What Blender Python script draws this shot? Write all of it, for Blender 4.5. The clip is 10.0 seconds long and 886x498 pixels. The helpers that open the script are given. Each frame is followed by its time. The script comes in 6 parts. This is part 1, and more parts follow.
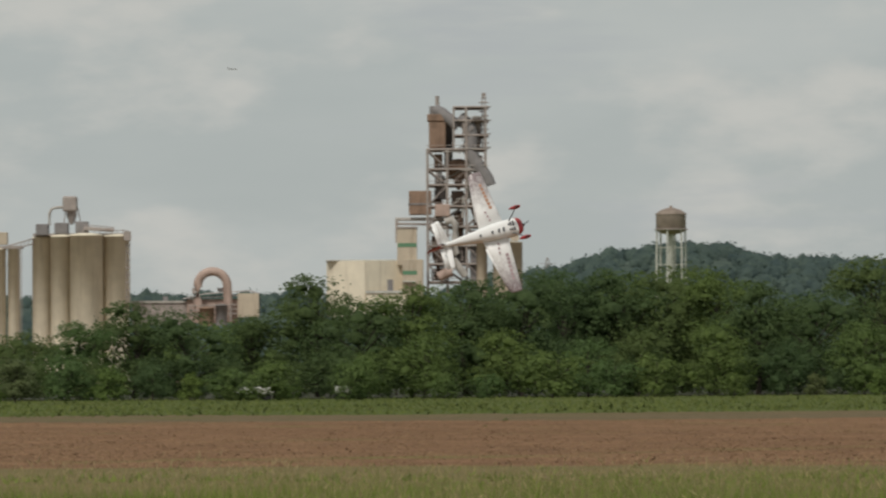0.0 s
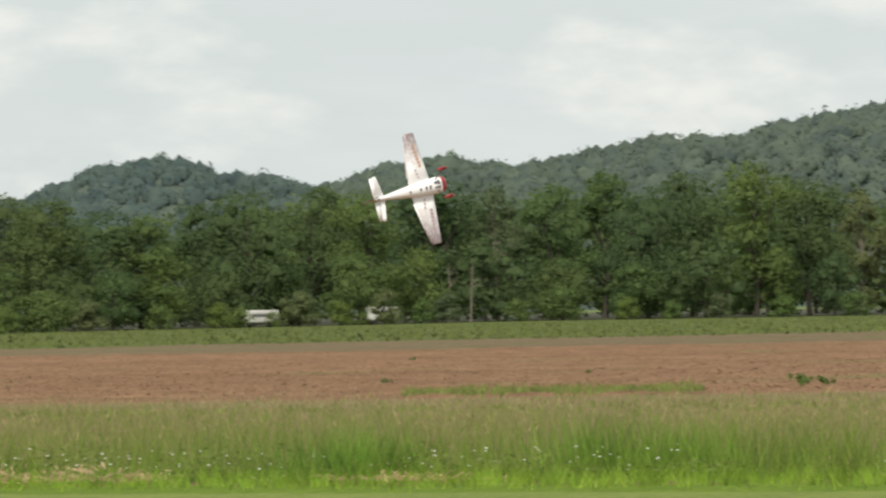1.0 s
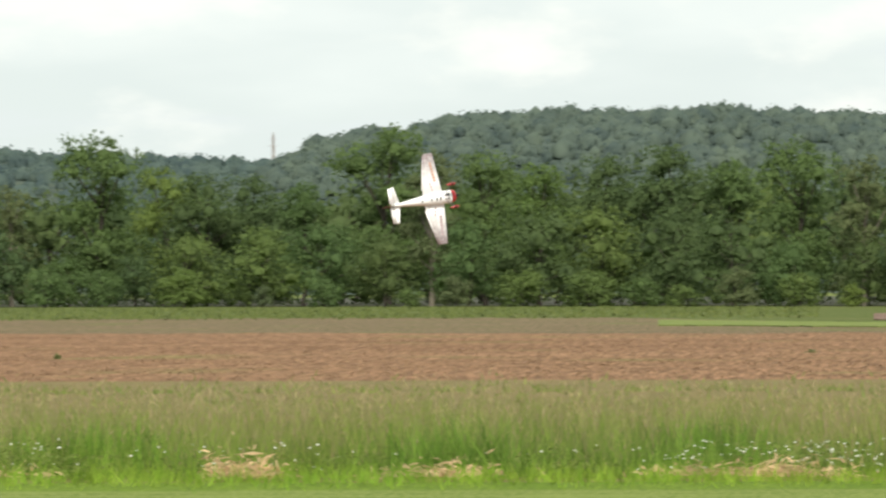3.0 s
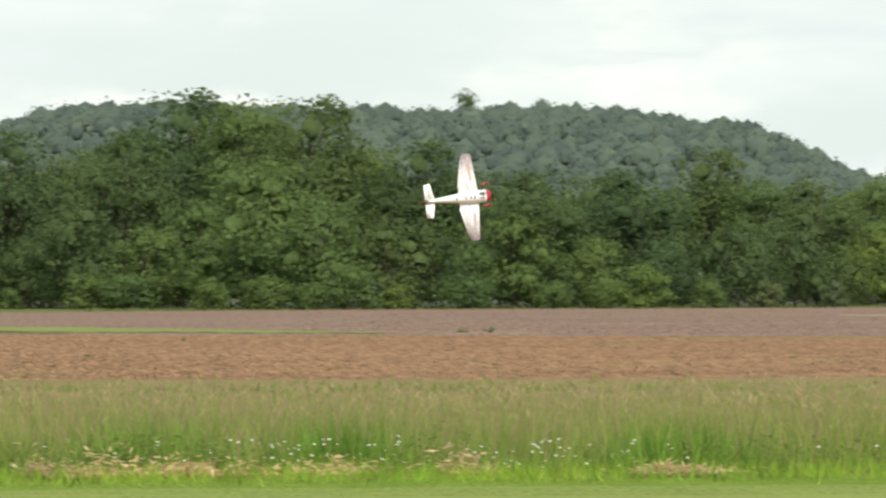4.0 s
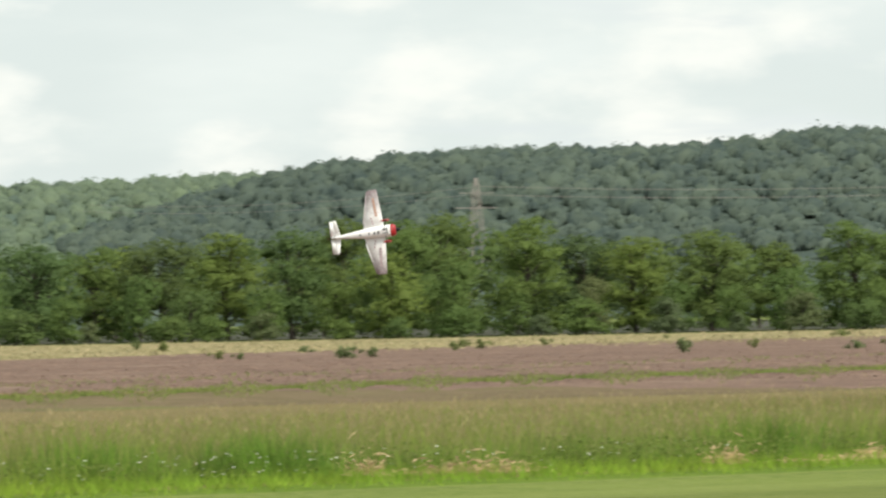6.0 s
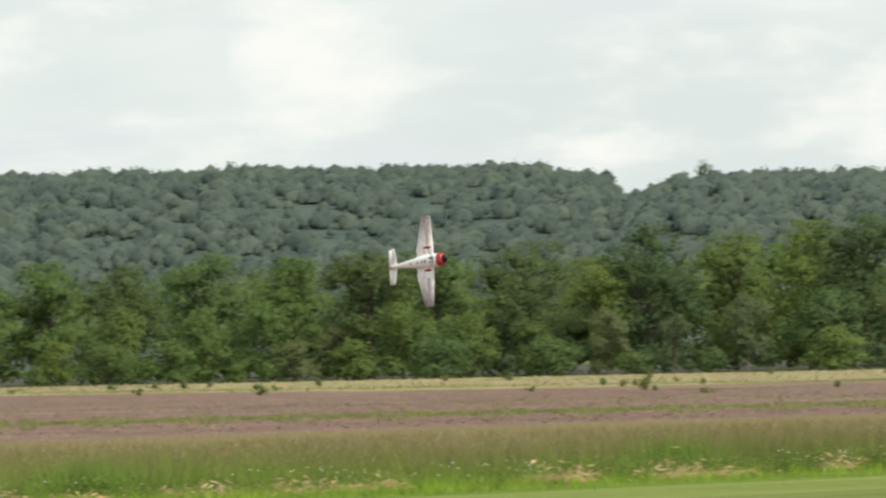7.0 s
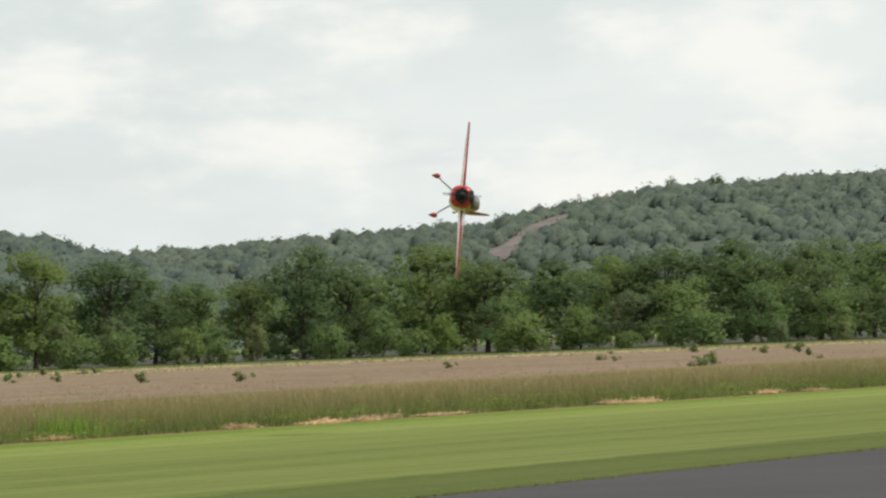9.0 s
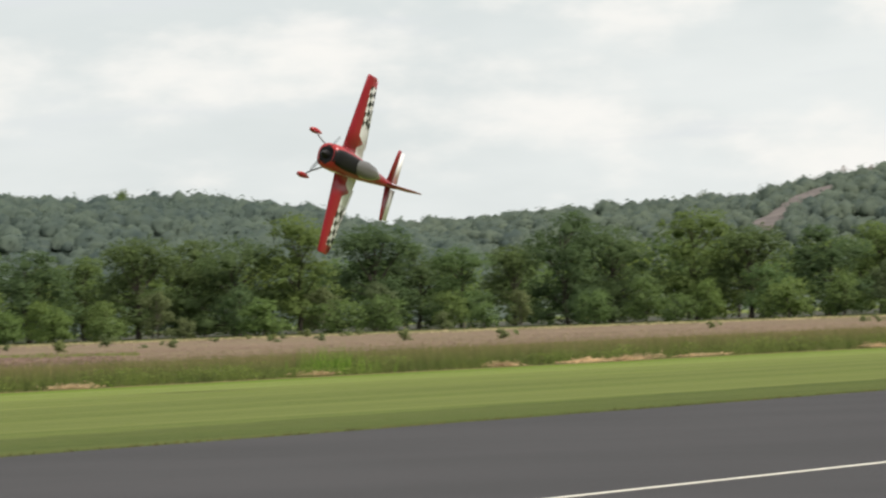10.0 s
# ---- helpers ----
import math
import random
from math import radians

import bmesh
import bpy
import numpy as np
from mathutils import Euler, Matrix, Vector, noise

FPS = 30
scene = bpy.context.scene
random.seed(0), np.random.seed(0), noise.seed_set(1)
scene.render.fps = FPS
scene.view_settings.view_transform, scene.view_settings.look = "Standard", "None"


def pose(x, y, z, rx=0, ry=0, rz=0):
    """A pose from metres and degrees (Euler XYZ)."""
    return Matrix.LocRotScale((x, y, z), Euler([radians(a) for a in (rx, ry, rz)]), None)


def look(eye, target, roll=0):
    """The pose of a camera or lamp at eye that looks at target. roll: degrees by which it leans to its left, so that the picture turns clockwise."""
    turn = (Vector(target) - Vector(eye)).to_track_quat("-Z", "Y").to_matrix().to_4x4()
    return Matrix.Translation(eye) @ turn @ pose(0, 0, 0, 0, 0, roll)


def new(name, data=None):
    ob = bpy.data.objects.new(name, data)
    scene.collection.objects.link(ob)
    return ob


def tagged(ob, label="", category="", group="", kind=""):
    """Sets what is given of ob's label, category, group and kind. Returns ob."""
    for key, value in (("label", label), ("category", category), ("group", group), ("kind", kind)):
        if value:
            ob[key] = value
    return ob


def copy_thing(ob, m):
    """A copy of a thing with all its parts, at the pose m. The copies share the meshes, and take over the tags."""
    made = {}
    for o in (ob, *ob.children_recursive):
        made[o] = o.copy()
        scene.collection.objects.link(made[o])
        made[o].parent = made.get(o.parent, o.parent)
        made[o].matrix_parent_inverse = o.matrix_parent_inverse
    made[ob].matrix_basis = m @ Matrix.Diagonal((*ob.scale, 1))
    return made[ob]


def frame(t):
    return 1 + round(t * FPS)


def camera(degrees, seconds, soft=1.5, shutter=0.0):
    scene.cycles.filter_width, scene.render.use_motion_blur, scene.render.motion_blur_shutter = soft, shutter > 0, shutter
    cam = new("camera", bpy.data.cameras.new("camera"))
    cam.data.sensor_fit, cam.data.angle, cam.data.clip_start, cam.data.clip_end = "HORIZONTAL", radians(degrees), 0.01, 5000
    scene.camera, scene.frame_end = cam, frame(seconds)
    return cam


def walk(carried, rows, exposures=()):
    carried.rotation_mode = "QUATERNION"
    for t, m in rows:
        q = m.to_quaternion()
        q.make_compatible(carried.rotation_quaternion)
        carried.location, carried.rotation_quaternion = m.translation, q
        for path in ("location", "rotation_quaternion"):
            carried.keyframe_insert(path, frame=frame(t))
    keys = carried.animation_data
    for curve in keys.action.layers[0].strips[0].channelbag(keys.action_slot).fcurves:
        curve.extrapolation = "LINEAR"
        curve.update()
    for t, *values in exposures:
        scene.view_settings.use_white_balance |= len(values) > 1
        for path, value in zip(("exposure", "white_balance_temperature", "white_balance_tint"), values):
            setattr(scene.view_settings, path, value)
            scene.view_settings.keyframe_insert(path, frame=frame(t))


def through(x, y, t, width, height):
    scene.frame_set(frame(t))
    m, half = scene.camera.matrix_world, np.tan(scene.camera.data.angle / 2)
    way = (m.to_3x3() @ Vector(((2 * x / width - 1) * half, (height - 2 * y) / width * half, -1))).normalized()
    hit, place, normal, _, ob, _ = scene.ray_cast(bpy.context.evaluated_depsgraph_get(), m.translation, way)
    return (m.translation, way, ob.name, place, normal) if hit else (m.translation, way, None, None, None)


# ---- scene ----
cam = camera(8.223, 10.0, soft=2.3, shutter=0.08)


def aim(az, pitch, roll, h):
    """Pose on the pilots' line: azimuth clockwise from north, pitch and roll in degrees, eye height in metres."""
    a, p = radians(az), radians(pitch)
    way = Vector((math.sin(a) * math.cos(p), math.cos(a) * math.cos(p), math.sin(p)))
    return look((0, 0, h), Vector((0, 0, h)) + 100 * way, roll)


walk(cam, [(t, aim(*q)) for t, *q in [
    (0.0, -22.920, 1.160, -0.274, 1.70),
    (0.5, -19.280, 0.749, -0.727, 1.70),
    (1.0, -14.799, 0.508, -0.901, 1.70),
    (1.5, -10.164, 0.364, -0.917, 1.70),
    (2.0, -5.686, 0.450, -0.834, 1.70),
    (2.5, -0.941, 0.400, -0.450, 1.70),
    (2.7, 1.226, 0.365, -0.398, 1.70),
    (3.8, 13.153, 0.368, 0.032, 1.70),
    (4.0, 15.326, 0.329, -0.101, 1.70),
    (4.2, 17.551, 0.268, -0.251, 1.70),
    (4.5, 21.190, 0.187, -0.394, 1.70),
    (4.7, 23.909, 0.146, -0.486, 1.70),
    (5.0, 27.888, 0.166, -0.722, 1.70),
    (5.2, 30.387, 0.293, -0.794, 1.70),
    (5.5, 34.515, 0.423, -1.097, 1.70),
    (5.7, 37.476, 0.479, -1.218, 1.70),
    (6.0, 41.512, 0.619, -1.152, 1.70),
    (6.2, 44.107, 0.701, -1.137, 1.70),
    (7.3, 58.209, 0.980, -1.159, 1.70),
    (7.5, 60.743, 0.898, -1.079, 1.70),
    (7.8, 64.509, 0.624, -1.240, 1.70),
    (8.0, 66.670, 0.483, -1.538, 1.70),
    (8.2, 68.005, 0.511, -1.835, 1.70),
    (8.5, 70.257, 0.520, -1.873, 1.70),
    (9.0, 73.318, 0.796, -2.137, 1.70),
    (9.5, 74.055, 0.639, -2.361, 1.40),
    (10.0, 70.857, 0.627, -1.988, 1.08),
]], exposures=[(0.0, -0.86, 6500, 10), (0.5, -0.44, 6500, 10), (1.0, -0.12, 6500, 10), (1.5, -0.02, 6500, 9), (2.5, 0.16, 6500, 8), (4.0, 0.17, 6500, 7), (4.5, 0.23, 6500, 7),
                (5.0, 0.15, 6500, 7), (6.2, 0.08, 6500, 8), (7.3, 0.02, 6500, 9), (8.5, 0.0, 6500, 10), (9.0, -0.02, 6500, 11), (10.0, -0.02, 6500, 13)])

# ---- light ----
SUN_EL, SUN_AZ = 50.0, 180.0
world = bpy.data.worlds.new("overcast_sky")
scene.world = world
world.use_nodes = True
wn, wl = world.node_tree.nodes, world.node_tree.links
wn.clear()
w_out, w_bg = wn.new("ShaderNodeOutputWorld"), wn.new("ShaderNodeBackground")
w_sky = wn.new("ShaderNodeTexSky")
w_sky.sky_type, w_sky.sun_disc = "NISHITA", False
w_sky.sun_elevation, w_sky.sun_rotation = radians(SUN_EL), radians(SUN_AZ)
w_dim = wn.new("ShaderNodeMix")
w_dim.data_type, w_dim.blend_type = "RGBA", "MULTIPLY"
w_dim.inputs["Factor"].default_value = 1.0
w_dim.inputs["B"].default_value = (0.1, 0.1, 0.1, 1)
wl.new(w_sky.outputs["Color"], w_dim.inputs["A"])
w_co = wn.new("ShaderNodeTexCoord")


def cloud_layer(scale, seed, lo, hi, detail=5.0):
    """A mask of flat-based clouds in the sky's directions."""
    mp, nz, rp = wn.new("ShaderNodeMapping"), wn.new("ShaderNodeTexNoise"), wn.new("ShaderNodeMapRange")
    mp.inputs["Scale"].default_value = scale
    mp.inputs["Location"].default_value = (seed, seed * 0.7, seed * 0.3)
    nz.inputs["Scale"].default_value, nz.inputs["Detail"].default_value, nz.inputs["Roughness"].default_value = 1.0, detail, 0.52
    rp.inputs["From Min"].default_value, rp.inputs["From Max"].default_value = lo, hi
    rp.interpolation_type = "SMOOTHSTEP"
    wl.new(w_co.outputs["Generated"], mp.inputs["Vector"])
    wl.new(mp.outputs["Vector"], nz.inputs["Vector"])
    wl.new(nz.outputs["Fac"], rp.inputs["Value"])
    return rp.outputs["Result"]


def w_mix(fac, a, b):
    m = wn.new("ShaderNodeMix")
    m.data_type = "RGBA"
    for key, v in (("Factor", fac), ("A", a), ("B", b)):
        if isinstance(v, (tuple, float)):
            m.inputs[key].default_value = v
        else:
            wl.new(v, m.inputs[key])
    return m.outputs["Result"]


veil = w_mix(0.92, w_dim.outputs["Result"], (0.765, 0.83, 0.815, 1))
grey = w_mix(cloud_layer((9, 9, 34), 3.1, 0.40, 0.66), veil, (0.845, 0.895, 0.865, 1))
puff = w_mix(cloud_layer((30, 30, 70), 7.7, 0.455, 0.68, 8.0), grey, (0.965, 0.972, 0.915, 1))
dark = w_mix(cloud_layer((14, 14, 90), 12.3, 0.56, 0.72), puff, (0.77, 0.82, 0.82, 1))
wl.new(dark, w_bg.inputs["Color"])
w_bg.inputs["Strength"].default_value = 0.98
wl.new(w_bg.outputs["Background"], w_out.inputs["Surface"])

sun = new("sun", bpy.data.lights.new("sun", "SUN"))
sun.data.energy, sun.data.angle, sun.data.color = 3.7, radians(10), (1.0, 0.95, 0.86)
sun.matrix_basis = look((0, 0, 0), (-math.sin(radians(SUN_AZ)) * math.cos(radians(SUN_EL)), -math.cos(radians(SUN_AZ)) * math.cos(radians(SUN_EL)), -math.sin(radians(SUN_EL))))


# ---- materials ----
class Nodes:
    """A short hand for a material's node tree."""

    def __init__(self, name):
        self.m = bpy.data.materials.new(name)
        self.m.use_nodes = True
        self.t = self.m.node_tree
        self.b = self.t.nodes["Principled BSDF"]

    def node(self, kind, **sockets):
        n = self.t.nodes.new(kind)
        for k, v in sockets.items():
            self.put(n, k.replace("_", " "), v)
        return n

    def put(self, n, key, v):
        if isinstance(v, bpy.types.NodeSocket):
            self.t.links.new(v, n.inputs[key])
        else:
            n.inputs[key].default_value = v

    def co(self, which="Object"):
        return self.node("ShaderNodeTexCoord").outputs[which]

    def noise(self, scale, detail=4.0, rough=0.55, vec=None, stretch=None):
        vec = vec or self.co()
        if stretch:
            mp = self.node("ShaderNodeMapping", Vector=vec)
            mp.inputs["Scale"].default_value = stretch
            vec = mp.outputs["Vector"]
        return self.node("ShaderNodeTexNoise", Vector=vec, Scale=scale, Detail=detail, Roughness=rough).outputs["Fac"]

    def span(self, v, lo, hi, to_lo=0.0, to_hi=1.0):
        n = self.node("ShaderNodeMapRange", Value=v)
        for k, x in (("From Min", lo), ("From Max", hi), ("To Min", to_lo), ("To Max", to_hi)):
            n.inputs[k].default_value = x
        return n.outputs["Result"]

    def mix(self, fac, a, b, blend="MIX"):
        n = self.node("ShaderNodeMix")
        n.data_type, n.blend_type = "RGBA", blend
        for k, v in (("Factor", fac), ("A", a), ("B", b)):
            if isinstance(v, tuple) and len(v) == 3:
                v = (*v, 1.0)
            self.put(n, k, v)
        return n.outputs["Result"]

    def bump(self, h, strength, dist):
        n = self.node("ShaderNodeBump", Height=h, Strength=strength, Distance=dist)
        self.put(self.b, "Normal", n.outputs["Normal"])

    def done(self, colour, rough=0.8, metal=0.0, spec=0.3):
        self.put(self.b, "Base Color", (*colour, 1.0) if isinstance(colour, tuple) else colour)
        self.put(self.b, "Roughness", rough)
        self.put(self.b, "Metallic", metal)
        self.put(self.b, "Specular IOR Level", spec)
        return self.m


def plain(name, colour, rough=0.6, metal=0.0, spec=0.4, grain=0.18, scale=3.0, stain=None):
    """Paint, metal or concrete with grain and streaked stains."""
    n = Nodes(name)
    dark = tuple(c * (1 - grain) for c in colour)
    light = tuple(min(1.0, c * (1 + grain * 0.5)) for c in colour)
    col = n.mix(n.span(n.noise(scale), 0.3, 0.7), dark, light)
    if stain:
        streak = n.noise(0.35, 5.0, 0.6, stretch=(1.6, 1.6, 0.16))
        col = n.mix(n.span(streak, 0.54, 0.78, 0.0, 0.8), col, stain)
    return n.done(col, rough, metal, spec)


def foliage(name, dark, light, clump=0.55, speck=0.5, through=0.5):
    n = Nodes(name)
    rnd = n.node("ShaderNodeObjectInfo").outputs["Random"]
    isl = n.node("ShaderNodeNewGeometry").outputs["Random Per Island"]
    big = n.noise(clump, 2.0)
    col = n.mix(n.span(big, 0.3, 0.7), dark, light)
    col = n.mix(n.span(isl, 0.0, 1.0, 0.0, speck), col, tuple(c * 1.3 for c in light))
    warm = n.mix(rnd, (0.80, 0.88, 0.92), (1.12, 1.06, 0.90))
    col = n.mix(1.0, col, warm, "MULTIPLY")
    n.done(col, 0.75, 0.0, 0.2)
    thru = n.node("ShaderNodeBsdfTranslucent", Color=col)
    both = n.node("ShaderNodeMixShader", Fac=through)
    n.t.links.new(n.b.outputs["BSDF"], both.inputs[1])
    n.t.links.new(thru.outputs["BSDF"], both.inputs[2])
    n.t.links.new(both.outputs["Shader"], n.t.nodes["Material Output"].inputs["Surface"])
    return n.m


M_LEAF = [foliage("leaves_deep_green", (0.070, 0.104, 0.046), (0.122, 0.172, 0.066)),
          foliage("leaves_mid_green", (0.090, 0.132, 0.050), (0.156, 0.222, 0.074)),
          foliage("leaves_fresh_green", (0.112, 0.162, 0.048), (0.182, 0.250, 0.072)),
          foliage("leaves_olive", (0.112, 0.140, 0.068), (0.172, 0.206, 0.096))]
# Bluer and paler than the near leaves: distant haze put into the base colour.
M_HAZELEAF = foliage("haze_tinted_hill_leaves", (0.078, 0.114, 0.122), (0.168, 0.214, 0.174), clump=0.11, speck=0.35)
M_HAZELEAF_PALE = foliage("paler_haze_tinted_leaves", (0.122, 0.176, 0.168), (0.218, 0.290, 0.214), clump=0.11, speck=0.35)
M_BARE = plain("bare_hillside_earth", (0.150, 0.124, 0.112), 0.95, grain=0.4, scale=0.12)
M_BARK = plain("bark", (0.075, 0.062, 0.048), 0.9, grain=0.4, scale=5.0)
# Litter colour taken very dark: the shade under the trees is painted in.
M_SHADE_LITTER = plain("shade_dark_litter", (0.044, 0.046, 0.024), 0.95, grain=0.4, scale=0.6)
M_DEAD = plain("dead_wood", (0.21, 0.18, 0.14), 0.9, grain=0.3, scale=5.0)


def soil(name, a, b, crumb, streak=(0.04, 0.11, 1.0), weeds=None, amount=0.62, turn=9.0):
    """Worked earth: rows along the strip, crumbs, damp stains and a haze of seedlings."""
    n = Nodes(name)
    mp = n.node("ShaderNodeMapping", Vector=n.co())
    mp.inputs["Rotation"].default_value = (0, 0, radians(turn))
    v = mp.outputs["Vector"]
    rows = n.noise(1.0, 5.0, 0.6, v, streak)
    col = n.mix(n.span(rows, 0.35, 0.66), a, b)
    fine = n.noise(1.0, 5.0, 0.72, v, (6.0, 0.30, 1.0))
    col = n.mix(n.span(fine, 0.46, 0.55, 0.0, 0.85), col, crumb)
    pale = n.noise(1.0, 5.0, 0.72, v, (8.0, 0.40, 2.0))
    col = n.mix(n.span(pale, 0.53, 0.61, 0.0, 0.8), col, tuple(min(1.0, x * 1.35) for x in b))
    if weeds:
        patch = n.noise(1.0, 6.0, 0.70, v, (0.10, 0.07, 1.0))
        col = n.mix(n.span(patch, amount, amount + 0.12, 0.0, 0.85), col, weeds)
    n.bump(n.noise(2.2, 5.0), 0.8, 0.08)
    return n.done(col, 0.95, 0.0, 0.04)


M_BROWN = soil("brown_earth", (0.190, 0.106, 0.060), (0.268, 0.156, 0.090), (0.110, 0.066, 0.038), weeds=(0.150, 0.155, 0.052), amount=0.57)
M_PURPLE = soil("crumbly_mauve_earth", (0.164, 0.108, 0.084), (0.230, 0.155, 0.118), (0.088, 0.062, 0.052), weeds=(0.27, 0.205, 0.155), amount=0.58)
M_PALEEARTH = soil("dry_pale_earth", (0.235, 0.170, 0.130), (0.300, 0.225, 0.170), (0.160, 0.112, 0.090), weeds=(0.170, 0.118, 0.092), amount=0.50)
M_DULL = soil("seedling_earth", (0.142, 0.102, 0.064), (0.178, 0.130, 0.082), (0.092, 0.084, 0.038), weeds=(0.120, 0.140, 0.042), amount=0.56)
M_STRAW = soil("dry_yellow_grass", (0.265, 0.218, 0.118), (0.330, 0.275, 0.155), (0.190, 0.165, 0.085), weeds=(0.165, 0.180, 0.062), amount=0.50)
M_WEEDY = soil("weedy_pale_earth", (0.180, 0.125, 0.090), (0.245, 0.182, 0.124), (0.120, 0.090, 0.062), weeds=(0.145, 0.150, 0.060), amount=0.54)


def turf(name, a, b, c, stripes=False, turn=9.0):
    n = Nodes(name)
    mp = n.node("ShaderNodeMapping", Vector=n.co())
    mp.inputs["Rotation"].default_value = (0, 0, radians(turn))
    v = mp.outputs["Vector"]
    col = n.mix(n.span(n.noise(1.0, 6.0, 0.72, v, (1.2, 0.16, 1.0)), 0.36, 0.62), a, b)
    if stripes:
        wide = n.noise(0.55, 1.0, 0.4, v, (0.01, 1.0, 1.0))
        col = n.mix(n.span(wide, 0.46, 0.56, 0.0, 0.45), col, c)
        thin = n.noise(1.9, 2.0, 0.5, v, (0.012, 1.0, 1.0))
        col = n.mix(n.span(thin, 0.56, 0.66, 0.0, 0.42), col, tuple(min(1.0, x * 1.3) for x in c))
        col = n.mix(n.span(thin, 0.42, 0.34, 0.0, 0.5), col, tuple(x * 0.8 for x in a))
    col = n.mix(n.span(n.noise(22.0, 5.0, 0.75, v, (1.0, 0.16, 1.0)), 0.42, 0.60, 0.0, 0.95), col, c)
    n.bump(n.noise(12.0, 4.0, 0.6), 0.7, 0.04)
    return n.done(col, 0.9, 0.0, 0.06)


M_GROUND = turf("rough_pasture", (0.105, 0.150, 0.036), (0.150, 0.195, 0.050), (0.185, 0.200, 0.068))
M_LAWN_DARK = turf("mown_lawn_dark", (0.046, 0.070, 0.013), (0.069, 0.093, 0.019), (0.097, 0.114, 0.032), True)
M_LAWN_MID = turf("mown_lawn_mid", (0.068, 0.098, 0.018), (0.100, 0.133, 0.027), (0.140, 0.160, 0.046), True)
M_LAWN = turf("mown_lawn", (0.078, 0.112, 0.020), (0.116, 0.152, 0.030), (0.158, 0.180, 0.051), True)
M_LAWN_LIGHT = turf("mown_lawn_light", (0.096, 0.140, 0.024), (0.142, 0.188, 0.036), (0.192, 0.222, 0.062), True)
M_FRINGE = turf("fringe_turf", (0.110, 0.176, 0.018), (0.158, 0.224, 0.028), (0.080, 0.122, 0.016))
M_MARGIN = soil("margin_grass", (0.082, 0.098, 0.032), (0.110, 0.126, 0.042), (0.060, 0.086, 0.020), weeds=(0.165, 0.150, 0.062), amount=0.56)
M_VERGE = turf("verge_soil_and_grass", (0.125, 0.122, 0.042), (0.180, 0.156, 0.060), (0.190, 0.132, 0.074))


def asphalt():
    n = Nodes("asphalt")
    col = n.mix(n.span(n.noise(0.25, 5.0), 0.35, 0.65), (0.027, 0.0245, 0.0255), (0.038, 0.0345, 0.036))
    col = n.mix(n.span(n.noise(60.0, 3.0), 0.45, 0.7, 0.0, 0.5), col, (0.060, 0.056, 0.057))
    n.bump(n.noise(80.0, 3.0), 0.4, 0.004)
    return n.done(col, 0.85, 0.0, 0.3)


M_ASPHALT = asphalt()
M_LINE = plain("road_paint", (0.66, 0.63, 0.54), 0.7, grain=0.15, scale=6.0)


def blade_mat(name, low, high, dry, split, out=(0.0, 0.0), most=1.0):
    """Grass: green at the foot, dry seed heads at the top and farther out, each blade its own tone."""
    n = Nodes(name)
    isl = n.node("ShaderNodeNewGeometry").outputs["Random Per Island"]
    sep = n.node("ShaderNodeSeparateXYZ", Vector=n.co())
    col = n.mix(isl, low, high)
    big = n.span(n.noise(0.42, 3.0, 0.6), 0.36, 0.62)
    col = n.mix(big, n.mix(1.0, col, (0.80, 0.86, 0.85), "MULTIPLY"), n.mix(1.0, col, (1.12, 1.05, 1.0), "MULTIPLY"))
    tuft = n.span(n.noise(2.6, 3.0, 0.65, stretch=(1.0, 0.5, 0.25)), 0.36, 0.64, 0.55, 1.38)
    col = n.mix(1.0, col, tuft, "MULTIPLY")
    top = n.span(sep.outputs["Z"], split[0], split[1], 0.0, most)
    far = n.node("ShaderNodeVectorMath", Vector=n.co())
    far.operation = "DOT_PRODUCT"
    far.inputs[1].default_value = (math.sin(radians(7.9)), math.cos(radians(7.9)), 0)
    add = n.node("ShaderNodeMath")
    add.use_clamp = True
    n.put(add, 0, top)
    n.put(add, 1, n.span(far.outputs["Value"], 51.0, 64.0, *out))
    mul = n.node("ShaderNodeMath")
    mul.operation = "MULTIPLY"
    n.put(mul, 0, add.outputs["Value"])
    n.put(mul, 1, n.span(n.noise(0.23, 3.0, 0.6), 0.34, 0.60, 0.35, 1.0))
    col = n.mix(mul.outputs["Value"], col, dry)
    n.done(col, 0.85, 0.0, 0.15)
    thru = n.node("ShaderNodeBsdfTranslucent", Color=col)
    both = n.node("ShaderNodeMixShader", Fac=0.4)
    n.t.links.new(n.b.outputs["BSDF"], both.inputs[1])
    n.t.links.new(thru.outputs["BSDF"], both.inputs[2])
    n.t.links.new(both.outputs["Shader"], n.t.nodes["Material Output"].inputs["Surface"])
    return n.m


M_BLADE = blade_mat("tall_grass_blades", (0.050, 0.105, 0.014), (0.225, 0.330, 0.052), (0.270, 0.245, 0.090), (0.28, 0.70), (0.0, 0.34), 0.24)
M_COARSE = blade_mat("coarse_grass_blades", (0.040, 0.074, 0.014), (0.135, 0.180, 0.040), (0.215, 0.165, 0.085), (0.25, 0.60), (0.10, 0.70), 0.5)
M_TUFT = blade_mat("lush_grass_blades", (0.060, 0.130, 0.016), (0.190, 0.320, 0.044), (0.25, 0.29, 0.08), (0.4, 1.0))
M_SHORT = blade_mat("fringe_grass_blades", (0.16, 0.29, 0.025), (0.27, 0.39, 0.05), (0.30, 0.37, 0.08), (0.2, 0.9))
M_HAY = blade_mat("dry_cut_hay", (0.44, 0.31, 0.17), (0.78, 0.58, 0.36), (0.66, 0.49, 0.30), (0.0, 0.5))
M_STALK = blade_mat("pale_grass_stalks", (0.24, 0.23, 0.085), (0.50, 0.43, 0.22), (0.44, 0.35, 0.20), (0.3, 0.8), (0.0, 0.5))
